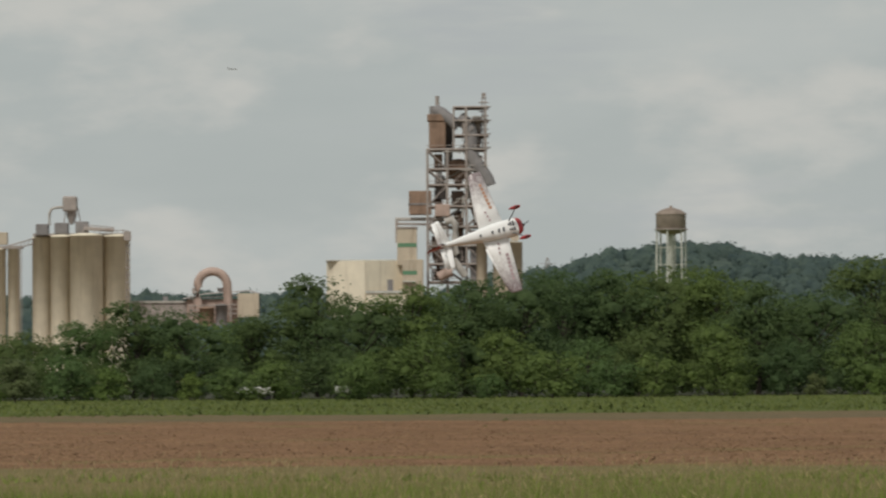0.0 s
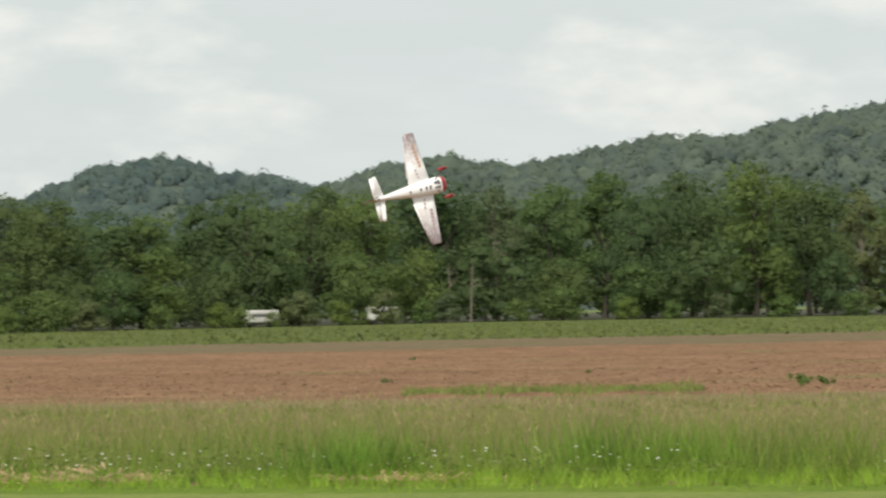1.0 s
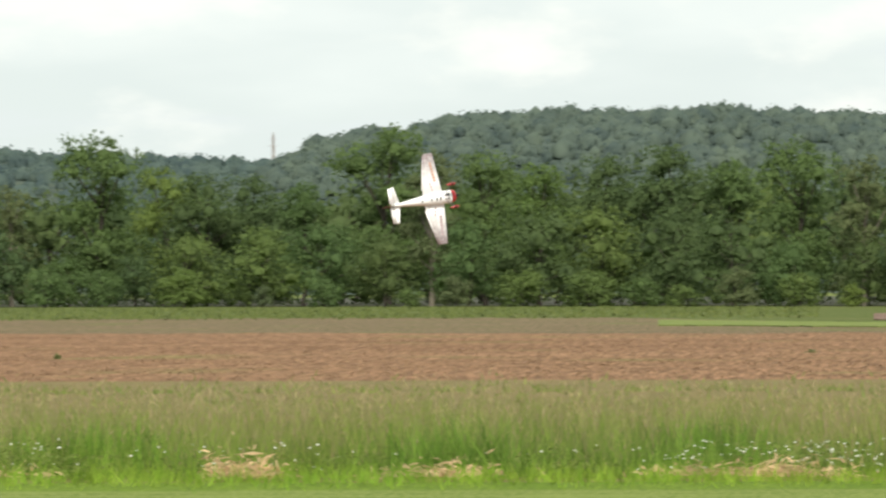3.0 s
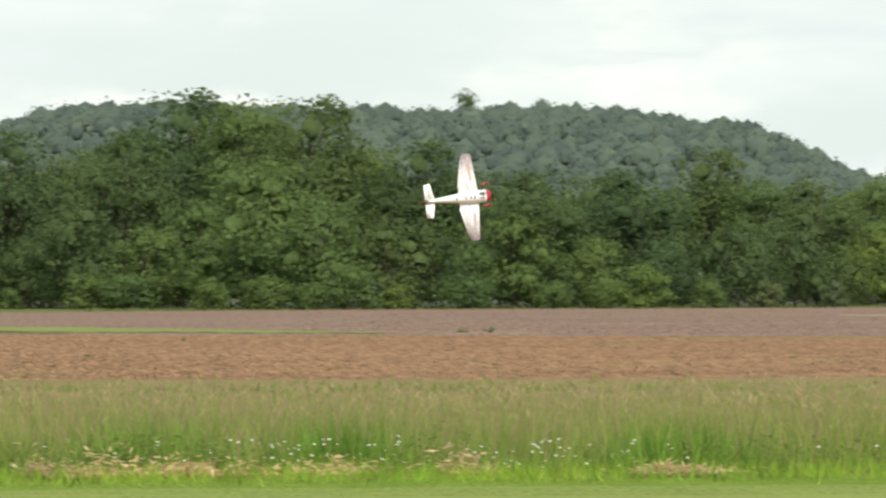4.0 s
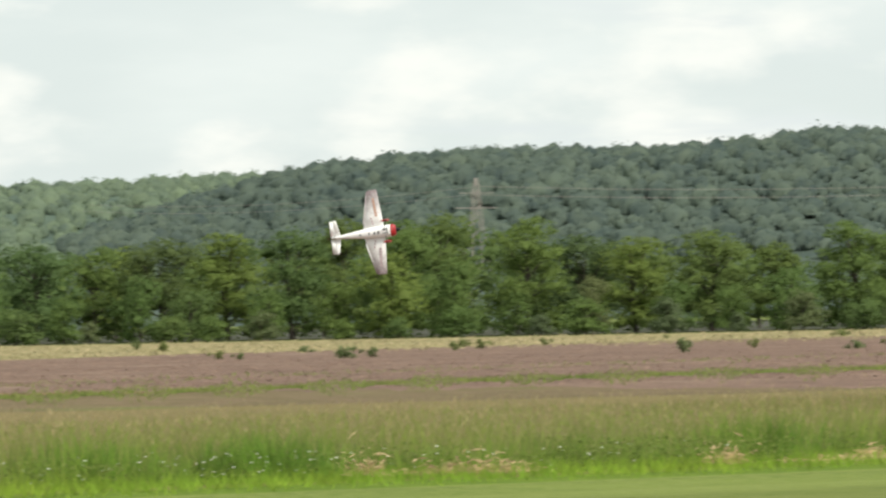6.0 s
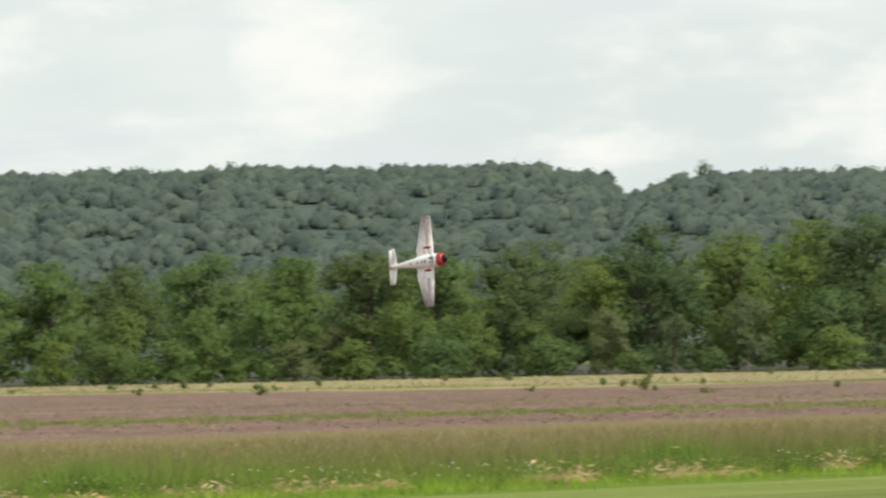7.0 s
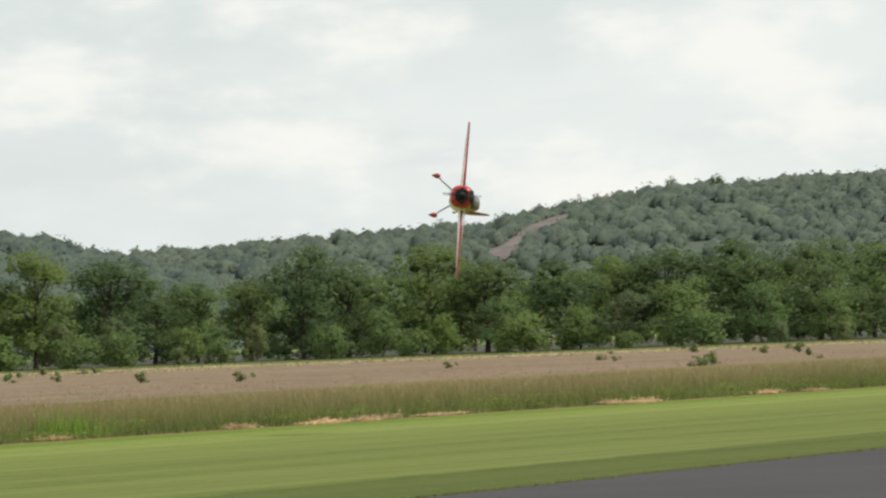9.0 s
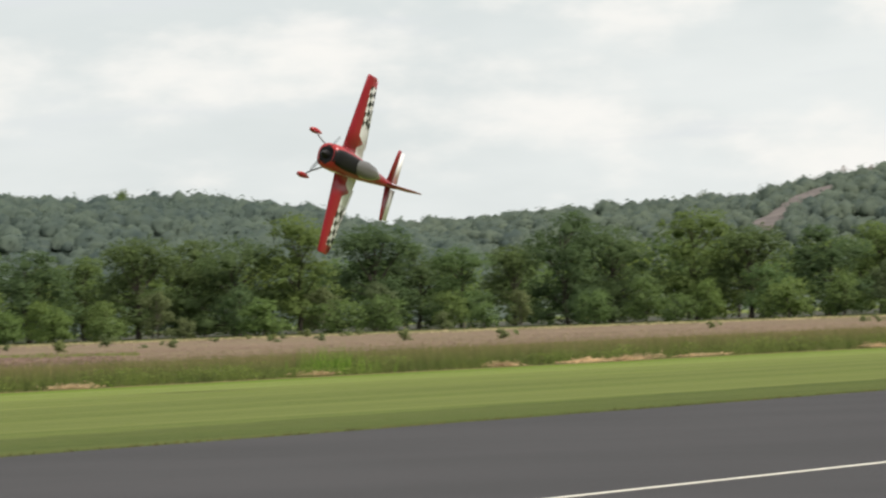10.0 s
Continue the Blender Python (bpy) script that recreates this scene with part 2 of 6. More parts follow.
M_VERGEWEED = foliage("verge_weed_leaves", (0.150, 0.190, 0.040), (0.262, 0.305, 0.075), clump=1.5)
M_LIP = blade_mat("dry_edge_grass", (0.085, 0.090, 0.022), (0.150, 0.125, 0.050), (0.160, 0.120, 0.060), (0.1, 0.5))
M_BANDWEED = blade_mat("low_field_weeds", (0.140, 0.190, 0.045), (0.210, 0.260, 0.070), (0.25, 0.24, 0.10), (0.1, 0.5))


def crumb_mat(name, low, high):
    """Loose clods or tufts, each its own tone."""
    n = Nodes(name)
    isl = n.node("ShaderNodeNewGeometry").outputs["Random Per Island"]
    big = n.span(n.noise(0.06, 4.0, 0.6), 0.36, 0.64, 0.8, 1.2)
    col = n.mix(isl, low, high)
    return n.done(n.mix(1.0, col, big, "MULTIPLY"), 0.95, 0.0, 0.04)


M_CLOD = crumb_mat("brown_clods", (0.138, 0.084, 0.048), (0.280, 0.182, 0.106))
M_MAUVECLOD = crumb_mat("mauve_clods", (0.122, 0.082, 0.065), (0.275, 0.192, 0.148))
M_MARGINTUFT = crumb_mat("margin_tufts", (0.064, 0.086, 0.024), (0.118, 0.136, 0.042))
M_STRAWTUFT = crumb_mat("dry_tufts", (0.200, 0.178, 0.085), (0.380, 0.318, 0.185))
M_PETAL = plain("white_petals", (0.72, 0.72, 0.62), 0.7, grain=0.05)
M_WEED = foliage("weed_leaves", (0.130, 0.165, 0.065), (0.190, 0.228, 0.088))


# ---- building blocks ----
def polar(az, d, z=0.0):
    a = radians(az)
    return Vector((d * math.sin(a), d * math.cos(a), z))


def part(name, bm, material, parent=None, label="", smooth=False):
    me = bpy.data.meshes.new(name)
    bm.to_mesh(me)
    bm.free()
    for m in material if isinstance(material, (list, tuple)) else [material]:
        me.materials.append(m)
    if smooth:
        me.shade_smooth()
    ob = new(name, me)
    ob.parent = parent
    if label:
        ob["label"] = label
    return ob


def array_mesh(name, verts, tris, material, normals=None, parent=None):
    me = bpy.data.meshes.new(name)
    nv, nt = len(verts), len(tris)
    me.vertices.add(nv)
    me.vertices.foreach_set("co", np.asarray(verts, dtype=np.float32).ravel())
    me.loops.add(nt * 3)
    me.loops.foreach_set("vertex_index", np.asarray(tris, dtype=np.int32).ravel())
    me.polygons.add(nt)
    me.polygons.foreach_set("loop_start", np.arange(0, nt * 3, 3, dtype=np.int32))
    me.update(calc_edges=True)
    me.validate()
    me.materials.append(material)
    me.shade_smooth()
    if normals is not None:
        me.normals_split_custom_set_from_vertices(np.asarray(normals, dtype=np.float32))
    ob = new(name, me)
    ob.parent = parent
    return ob


def box(bm, c, s, rz=0.0, bevel=0.0, mi=0):
    r = bmesh.ops.create_cube(bm, size=1.0, matrix=pose(*c, 0, 0, rz) @ Matrix.Diagonal((*s, 1)))
    fs = {f for v in r["verts"] for f in v.link_faces}
    for f in fs:
        f.material_index = mi
    if bevel:
        bmesh.ops.bevel(bm, geom=list({e for v in r["verts"] for e in v.link_edges}), offset=bevel, segments=2, affect="EDGES", profile=0.5)


def rod(bm, a, b, r0, r1=None, seg=8, mi=0):
    a, b = Vector(a), Vector(b)
    d = b - a
    m = Matrix.Translation((a + b) / 2) @ d.to_track_quat("Z", "Y").to_matrix().to_4x4()
    r = bmesh.ops.create_cone(bm, cap_ends=True, segments=seg, radius1=r0, radius2=r0 if r1 is None else r1, depth=d.length, matrix=m)
    for f in {f for v in r["verts"] for f in v.link_faces}:
        f.material_index = mi
        f.smooth = seg > 7
        if len(f.verts) > 4:
            for e in f.edges:
                e.smooth = False


def tube(bm, pts, r, seg=12):
    """A bent pipe through points."""
    pts = [Vector(p) for p in pts]
    rings = []
    for i, p in enumerate(pts):
        d = (pts[min(i + 1, len(pts) - 1)] - pts[max(i - 1, 0)]).normalized()
        q = d.to_track_quat("Z", "Y")
        rings.append([bm.verts.new(p + q @ Vector((r * math.cos(2 * math.pi * k / seg), r * math.sin(2 * math.pi * k / seg), 0))) for k in range(seg)])
    for a, b in zip(rings, rings[1:]):
        for k in range(seg):
            bm.faces.new((a[k], a[(k + 1) % seg], b[(k + 1) % seg], b[k])).smooth = True
    for ring in (rings[0][::-1], rings[-1]):
        for e in bm.faces.new(ring).edges:
            e.smooth = False


def lathe(bm, profile, seg=24, c=(0, 0), z0=0.0):
    """A turned body: profile of (radius, height)."""
    rings = [[bm.verts.new((c[0] + r * math.cos(2 * math.pi * k / seg), c[1] + r * math.sin(2 * math.pi * k / seg), z0 + z)) for k in range(seg)] for r, z in profile]
    for a, b in zip(rings, rings[1:]):
        for k in range(seg):
            bm.faces.new((a[k], a[(k + 1) % seg], b[(k + 1) % seg], b[k])).smooth = True
    for ring in (rings[0][::-1], rings[-1]):
        for e in bm.faces.new(ring).edges:
            e.smooth = False


# ---- ground ----
LAWN_TURN, LAWN_FAR = 7.9, 49.3
RUN_TURN, RUN_FAR, RUN_LINE = 3.88, 20.96, 11.6


def strip(turn, s, l):
    """A point s metres along and l metres out from a line across the view, whose normal has the azimuth turn."""
    a = radians(turn)
    return Vector((s * math.cos(a) + l * math.sin(a), -s * math.sin(a) + l * math.cos(a), 0))


def ground_sheet():
    bm = bmesh.new()
    rings = []
    radii = [0.5, 5, 20, 60, 150, 400, 900, 1800, 3200, 4600]
    for r in radii:
        rings.append([bm.verts.new(polar(k * 5, r)) for k in range(72)])
    bm.faces.new(rings[0][::-1])
    for a, b in zip(rings, rings[1:]):
        for k in range(72):
            bm.faces.new((a[(k + 1) % 72], a[k], b[k], b[(k + 1) % 72]))
    return tagged(part("ground", bm, M_GROUND), "wide flat ground of rough green pasture", "ground", kind="structure")


ground_sheet()


def patch(name, near, far, z, material, label, category, ragged=0.0, step=4.0, seed=0):
    """A sheet of ground between a near and a far line of points, its borders a little ragged."""
    rng = random.Random(seed)

    def run(line):
        out = []
        for a, b in zip(line, line[1:]):
            a, b = Vector(a), Vector(b)
            k = max(1, int((b - a).length / step))
            nrm = Vector((-(b - a).y, (b - a).x)).normalized()
            out += [(a + (b - a) * i / k) + nrm * rng.uniform(-ragged, ragged) for i in range(k)]
        return out + [Vector(line[-1])]

    p, q = run(near), run(far)
    k = max(len(p), len(q))
    grow = lambda line: [line[min(len(line) - 1, round(i * (len(line) - 1) / (k - 1)))] for i in range(k)]
    p, q = grow(p), grow(q)
    bm = bmesh.new()
    pv = [bm.verts.new((v.x, v.y, z)) for v in p]
    qv = [bm.verts.new((v.x, v.y, z)) for v in q]
    for i in range(k - 1):
        if (p[i] - p[i + 1]).length + (q[i] - q[i + 1]).length > 0.001:
            vs = []
            for v in (pv[i], pv[i + 1], qv[i + 1], qv[i]):
                if not any((v.co - u.co).length < 1e-5 for u in vs):
                    vs.append(v)
            if len(vs) > 2:
                bm.faces.new(vs)
    bmesh.ops.recalc_face_normals(bm, faces=bm.faces[:])
    if sum(f.normal.z for f in bm.faces) < 0:
        bmesh.ops.reverse_faces(bm, faces=bm.faces[:])
    rim = [e for e in bm.edges if len(e.link_faces) == 1]
    made = bmesh.ops.extrude_edge_only(bm, edges=rim)["geom"]
    bmesh.ops.translate(bm, verts=[g for g in made if isinstance(g, bmesh.types.BMVert)], vec=(0, 0, -z - 0.05))
    return tagged(part(name, bm, material), label, category, kind="structure")


def field(name, near, far, z, material, label, category, ragged=3.0, seed=0):
    """A sheet of ground between a near and a far line of (azimuth, distance), its borders uneven."""
    rng = np.random.default_rng(seed)
    az = np.arange(max(near[0][0], far[0][0]), min(near[-1][0], far[-1][0]) + 0.01, 0.12)

    def run(line):
        inv = np.interp(az, [q[0] for q in line], [1.0 / q[1] for q in line])
        wob = np.interp(az, az[::9], rng.normal(0, 1, len(az[::9]))) + rng.normal(0, 0.5, len(az))
        return 1.0 / inv + wob * ragged

    p, q = run(near), run(far)
    q = np.maximum(q, p + 0.3)
    bm = bmesh.new()
    rows = [[bm.verts.new(polar(a, d, zz)) for a, d in zip(az, line)] for line, zz in ((p, z - 0.05), (p, z), (q, z), (q, z - 0.05))]
    for r, s in zip(rows, rows[1:]):
        for k in range(len(az) - 1):
            bm.faces.new((r[k], r[k + 1], s[k + 1], s[k]))
    bmesh.ops.recalc_face_normals(bm, faces=bm.faces[:])
    if sum(f.normal.z for f in bm.faces) < 0:
        bmesh.ops.reverse_faces(bm, faces=bm.faces[:])
    return tagged(part(name, bm, material), label, category, kind="structure")


def ray_line(*pairs):
    return [tuple(polar(a, d).xy) for a, d in pairs]


field("margin_grass", [(-42, 225), (-24, 225), (-10, 270), (0, 280), (6, 285), (10, 270), (14, 330), (22, 400), (30, 340), (34, 235), (42, 320), (52, 290), (62, 260), (72, 280), (86, 320)],
      [(-42, 520), (-20, 560), (0, 640), (20, 760), (40, 640), (60, 640), (86, 620)], 0.02, M_MARGIN, "green grass margin along the foot of the trees", "grass", 6.0, 1)
field("seedling_field", [(-42, 195), (-24, 190), (-10, 205), (0, 200), (9, 188), (13, 180)], [(-42, 270), (-24, 250), (-10, 298), (0, 318), (6, 318), (13, 198)],
      0.05, M_DULL, "flat field of dull brown earth with seedlings", "field", 2.4, 2)
field("plough_field", [(-50, 104), (-23, 94), (-10, 96), (0, 94), (13, 92), (21, 94), (34.5, 95), (40, 98)], [(-50, 225), (-23, 211), (-10, 227), (0, 218), (13, 196), (21, 184), (28, 176), (36, 152), (40, 130)],
      0.09, M_BROWN, "ploughed field of reddish brown earth", "field", 2.4, 3)
field("mauve_field", [(8.5, 290), (13.5, 178), (21, 165), (28, 155), (34, 130), (41.5, 100), (52, 112), (62, 130), (68, 150)], [(8.5, 345), (14, 400), (20, 440), (26, 452), (29.5, 360), (33, 246), (34.5, 246), (36, 262), (39, 300), (42, 325), (46, 350), (52, 318), (57, 266), (60.7, 300), (64.6, 264), (66.7, 240), (68, 215)],
      0.07, M_PURPLE, "harrowed field of crumbly mauve earth", "field", 1.5, 4)
field("pale_strip", [(19.0, 318), (22.3, 262), (25.3, 254), (30, 220)], [(19.0, 322), (22.3, 338), (25.3, 318), (30, 235)],
      0.085, M_PALEEARTH, "dry pale streak across the harrowed mauve field", "field", 3.0, 15)
field("dry_grass_strip", [(26, 435), (29.5, 340), (33, 232), (36, 245), (39, 282), (42, 306), (46, 330), (52, 304), (57, 288), (60.7, 340), (64.6, 375), (66.7, 400), (72, 405), (86, 405)], [(26, 470), (36, 468), (46, 445), (58, 440), (70, 450), (86, 470)],
      0.04, M_STRAW, "strip of dry yellow grass below the trees", "grass", 1.8, 5)
field("weedy_field", [(54, 288), (57, 262), (60.7, 296), (64.6, 260), (66.7, 236), (67.8, 212), (68.0, 150), (72, 160), (86, 200)], [(54, 292), (57, 292), (60.7, 346), (64.6, 381), (66.7, 406), (72, 411), (86, 411)],
      0.08, M_WEEDY, "pale fallow field dotted with weeds", "field", 1.5, 6)
field("green_wedge", [(6.5, 250), (11.3, 214), (14.8, 204)], [(6.5, 285), (11.3, 238), (14.8, 207)], 0.10, M_GROUND, "tapering wedge of bright green weeds between the fields", "grass", 1.5, 16)
field("olive_field", [(25, 95), (34.5, 96), (41, 100), (47, 104)], [(25, 106), (29, 140), (33, 150), (37, 142), (41, 135), (47, 121)], 0.095, M_DULL, "flat olive strip of young weeds over brown earth", "field", 2.4, 12)
# Litter sheet whose dark colour makes the gaps between trunks read as shade.
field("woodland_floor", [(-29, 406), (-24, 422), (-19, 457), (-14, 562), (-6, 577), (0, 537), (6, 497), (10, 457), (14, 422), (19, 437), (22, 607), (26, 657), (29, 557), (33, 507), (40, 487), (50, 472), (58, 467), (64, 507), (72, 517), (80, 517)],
      [(-29, 640), (-14, 900), (0, 900), (14, 800), (22, 950), (33, 900), (50, 900), (80, 900)], 0.075, M_SHADE_LITTER, "floor of leaf litter, its colour darkened for the shade under the trees", "ground", 1.0, 17)
# Added, out of sight: pale ground that keeps green pasture bounce off the silos.
field("works_bounce_ground", [(-34, 1350), (-15, 1350)], [(-34, 1900), (-15, 1900)], 0.06, M_WEEDY, "unseen pale ground added around the cement works against green bounce", "yard", 4.0, 14)
patch("grass_verge", [tuple(strip(LAWN_TURN, s, LAWN_FAR - 0.2).xy) for s in (-90, 0, 120, 300, 520)], ray_line((-52, 120), (-23, 106), (0, 105), (21, 105), (34.5, 110), (44, 117), (56, 140), (68, 168), (73, 214), (80, 300)) + [tuple(strip(LAWN_TURN, 520, 75).xy)],
      0.11, M_VERGE, "unmown verge of grass and bare earth", "grass", 0.6, 3.0, 7)
def lawn_line(f):
    """A line between the asphalt's edge (0) and the end of the mowing (1)."""
    out = []
    for k in (-90, 0, 60, 200, 520):
        p, q = strip(RUN_TURN, k, RUN_FAR - 0.6), strip(LAWN_TURN, k, LAWN_FAR)
        out.append(tuple((p + (q - p) * f).xy))
    return out


for i, (f0, f1) in enumerate(((0.0, 0.17), (0.165, 0.36), (0.355, 0.56), (0.555, 0.76), (0.755, 0.93), (0.925, 1.0))):
    patch("mown_lawn", lawn_line(f0), lawn_line(f1), 0.138 - 0.002 * i, (M_LAWN_DARK, M_LAWN_MID, M_LAWN_MID, M_LAWN, M_LAWN_LIGHT, M_FRINGE)[i],
          ("close-mown green lawn strip beside the runway", "lighter mown lawn strip with cut clippings", "darker mown lawn strip", "mown lawn strip of mid green", "light green mown lawn strip", "bright green longer grass where the mowing ends")[i], "lawn", 0.12, 0.7, 8 + i)
patch("runway", [tuple(strip(RUN_TURN, s, 2.6).xy) for s in (-120, 540)], [tuple(strip(RUN_TURN, s, RUN_FAR).xy) for s in (-120, 0, 150, 540)],
      0.15, M_ASPHALT, "smooth grey asphalt model-aircraft runway", "runway", 0.05, 0.9, 9)
patch("runway_line", [tuple(strip(RUN_TURN, s, RUN_LINE - 0.03).xy) for s in (-120, 540)], [tuple(strip(RUN_TURN, s, RUN_LINE + 0.03).xy) for s in (-120, 540)],
      0.155, M_LINE, "cream painted line along the asphalt runway", "road marking", 0.0, 40.0, 10)


# ---- wooded hills ----
def facing(tri, way):
    """Triangles (n, 3, 3) wound so that their fronts look along way; flat list of corners."""
    g = np.cross(tri[:, 1] - tri[:, 0], tri[:, 2] - tri[:, 0])
    back = (g * way).sum(1) < 0
    tri[back] = tri[back][:, ::-1]
    return tri.reshape(-1, 3)


def ico(level):
    bm = bmesh.new()
    bmesh.ops.create_icosphere(bm, subdivisions=level, radius=1.0)
    bm.verts.ensure_lookup_table()
    v = np.array([x.co[:] for x in bm.verts])
    f = np.array([[x.index for x in y.verts] for y in bm.faces])
    bm.free()
    return v, f


ICO1 = ico(1)


def ridge(label, knots, d, deep, seed, crown=4.6, count=120, clear=(), bare=None, leaf=None):
    """A hill whose crest follows (azimuth, elevation) knots at the distance d, clad in tree crowns.
    clear: glades (azimuth, half width, from, to) up the slope; bare: a cutting (azimuth at its foot, at its head, half width, from, to)."""
    rng = np.random.default_rng(seed)
    ka, ke = np.array([k[0] for k in knots], dtype=float), np.array([k[1] for k in knots], dtype=float)
    crest = lambda a: np.maximum(1.7 + d * np.tan(np.radians(np.interp(a, ka, ke))) - crown * 1.25, 1.0)
    rise = lambda u: 0.06 + 0.94 * np.sin(np.clip(u, 0, 1) * np.pi / 2) ** 1.3
    az = np.arange(ka[0] - 0.3, ka[-1] + 0.31, 0.15)
    us = [-0.1, 0.0, 0.2, 0.4, 0.6, 0.8, 1.0, 1.2, 1.6]
    hs = [0, 0.06, *[float(rise(u)) for u in us[2:7]], 0.9, 0.0]
    ends = np.clip(np.minimum(az - az[0], az[-1] - az) / 0.5, 0, 1)
    bm = bmesh.new()
    rows = []
    for u, h in zip(us, hs):
        r = d - deep + deep * u
        rows.append([bm.verts.new(polar(a, r, max(-1.0, (float(crest(a)) + crown * 0.55) * h * e - 0.5))) for a, e in zip(az, ends)])
    for p, q in zip(rows, rows[1:]):
        for i in range(len(az) - 1):
            bm.faces.new((p[i], p[i + 1], q[i + 1], q[i])).smooth = True
    leaf = leaf or M_HAZELEAF
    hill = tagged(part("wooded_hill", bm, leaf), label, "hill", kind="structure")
    n = int((ka[-1] - ka[0]) * count * 1.75)
    a = rng.uniform(ka[0], ka[-1], n)
    u = 1.0 - rng.uniform(0, 1, n) * 0.82
    u[: n // 9] = rng.uniform(0.985, 1.02, n // 9)
    size = crown * 0.60 * np.clip(rng.lognormal(0, 0.36, n), 0.45, 1.7) * (d / 1800) ** 0.4
    size[: n // 9] *= rng.uniform(0.75, 1.15, n // 9)
    keep = np.ones(n, bool)
    for ca, half, lo, hi in clear:
        keep &= ~((np.abs(a - ca) < half) & (u > lo) & (u < hi))
    if bare:
        a0, a1, half, lo, hi = bare
        mid = a0 + (a1 - a0) * (u - lo) / (hi - lo)
        keep &= ~((np.abs(a - mid) < half) & (u > lo) & (u < hi))
        bm = bmesh.new()
        grid = []
        for k in range(13):
            v = lo + (hi - lo) * k / 12
            m = a0 + (a1 - a0) * k / 12
            grid.append([bm.verts.new(polar(m + half * w * (0.75 + 0.35 * rng.random()), d - deep + deep * v, float(crest(m + half * w)) * float(rise(v)) + 2.6)) for w in (-1, -0.5, 0, 0.5, 1)])
        for p, q in zip(grid, grid[1:]):
            for i in range(4):
                bm.faces.new((p[i], p[i + 1], q[i + 1], q[i])).smooth = True
        part("bare_slope", bm, M_BARE, hill, "bare brown earth of a cutting")
    a, u, size = a[keep], u[keep], size[keep]
    z = crest(a) * rise(u) + crown * 0.45
    rr = d - deep + deep * u
    c = np.stack([rr * np.sin(np.radians(a)), rr * np.cos(np.radians(a)), z + size * 0.2], 1)
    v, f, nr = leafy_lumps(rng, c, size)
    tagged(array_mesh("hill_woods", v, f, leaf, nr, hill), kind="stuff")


def leafy_lumps(rng, c, size, leaves=32):
    """Distant crowns: a lumpy core each and a close coat of leaf sprays."""
    n = len(c)
    base, tri = ICO1
    k = len(base)
    squash = np.stack([rng.uniform(0.85, 1.2, n), rng.uniform(0.85, 1.2, n), rng.uniform(0.8, 1.15, n)], 1)[:, None, :]
    core = base[None] * (0.78 + 0.24 * (rng.random((n, k)) - 0.5))[:, :, None] * size[:, None, None] * squash
    cn = base[None] * 0.55 + np.array([0, -0.1, 0.45]) + rng.normal(size=(n, k, 3)) * 0.2
    cf = (tri[None] + (np.arange(n) * k)[:, None, None]).reshape(-1, 3)
    d = rng.normal(size=(n, leaves, 3))
    d[:, :, 2] = np.abs(d[:, :, 2]) * 0.9 - 0.25
    d[:, :, 1] -= 0.25
    d /= np.linalg.norm(d, axis=2)[:, :, None]
    s = size[:, None, None] * rng.uniform(0.08, 0.18, (n, leaves, 1))
    p = d * size[:, None, None] * rng.uniform(0.68, 0.96, (n, leaves, 1)) * squash
    x = rng.normal(size=(n, leaves, 3))
    x -= d * (x * d).sum(2)[:, :, None] * 0.8
    x /= np.linalg.norm(x, axis=2)[:, :, None]
    y = np.cross(x, d) + rng.normal(size=(n, leaves, 3)) * 0.4
    y /= np.linalg.norm(y, axis=2)[:, :, None]
    spray = np.stack([p - x * s, p + x * s, p + y * s * 1.3], 2) + c[:, None, None, :]
    out = (d * 0.52 + rng.normal(size=d.shape) * 0.22 + np.array([0, -0.1, 0.5])).reshape(-1, 3)
    qv = facing(spray.reshape(-1, 3, 3), out)
    f = np.concatenate([cf, n * k + np.arange(n * leaves)[:, None] * 3 + [[0, 1, 2]]])
    nr = np.concatenate([cn.reshape(-1, 3), np.repeat(out, 3, axis=0)])
    return np.concatenate([(core + c[:, None]).reshape(-1, 3), qv]), f, nr / np.linalg.norm(nr, axis=1)[:, None]


ridge("low distant wooded ridge behind the works", [(-29, 0.70), (-26, 0.76), (-24, 0.76), (-22.5, 0.6)], 2700, 500, 1, 4.5, 60)
ridge("rounded green wooded hill behind the water tower", [(-23.2, 0.7), (-22.5, 0.9), (-21.8, 0.98), (-21.3, 1.14), (-20.7, 1.2), (-20.3, 1.18), (-19.7, 1.04), (-19, 1.05), (-18.2, 0.95), (-17.2, 0.7)], 2300, 500, 2)
ridge("small steep wooded knoll", [(-19.4, 0.7), (-18.9, 0.95), (-18.5, 1.12), (-18, 1.32), (-17.3, 1.4), (-16.9, 1.27), (-16.4, 1.2), (-15.8, 1.1), (-14.8, 0.8)], 2000, 420, 3)
ridge("long high hill covered in dense green woods", [(-16.6, 0.8), (-16, 1.05), (-15.4, 1.28), (-14.8, 1.37), (-14, 1.29), (-13.3, 1.43), (-12.8, 1.51), (-12.2, 1.53), (-11.4, 1.67), (-10.5, 1.81), (-10, 1.82), (-9.4, 1.75), (-8.6, 1.69), (-8.1, 1.56), (-7.5, 1.4), (-7, 1.22), (-6.2, 1.0), (-5.2, 0.7)], 1600, 420, 4)
ridge("even wooded ridge with a bumpy crown line", [(-8.2, 0.8), (-7.4, 1.05), (-6.8, 1.26), (-6, 1.4), (-5.2, 1.5), (-3.6, 1.51), (-2, 1.48), (-1.4, 1.43), (-0.8, 1.43), (0, 1.33), (0.7, 1.25), (1.3, 1.26), (1.8, 1.21), (2.6, 1.18), (3.2, 1.15), (4.5, 0.9)], 2000, 480, 5)
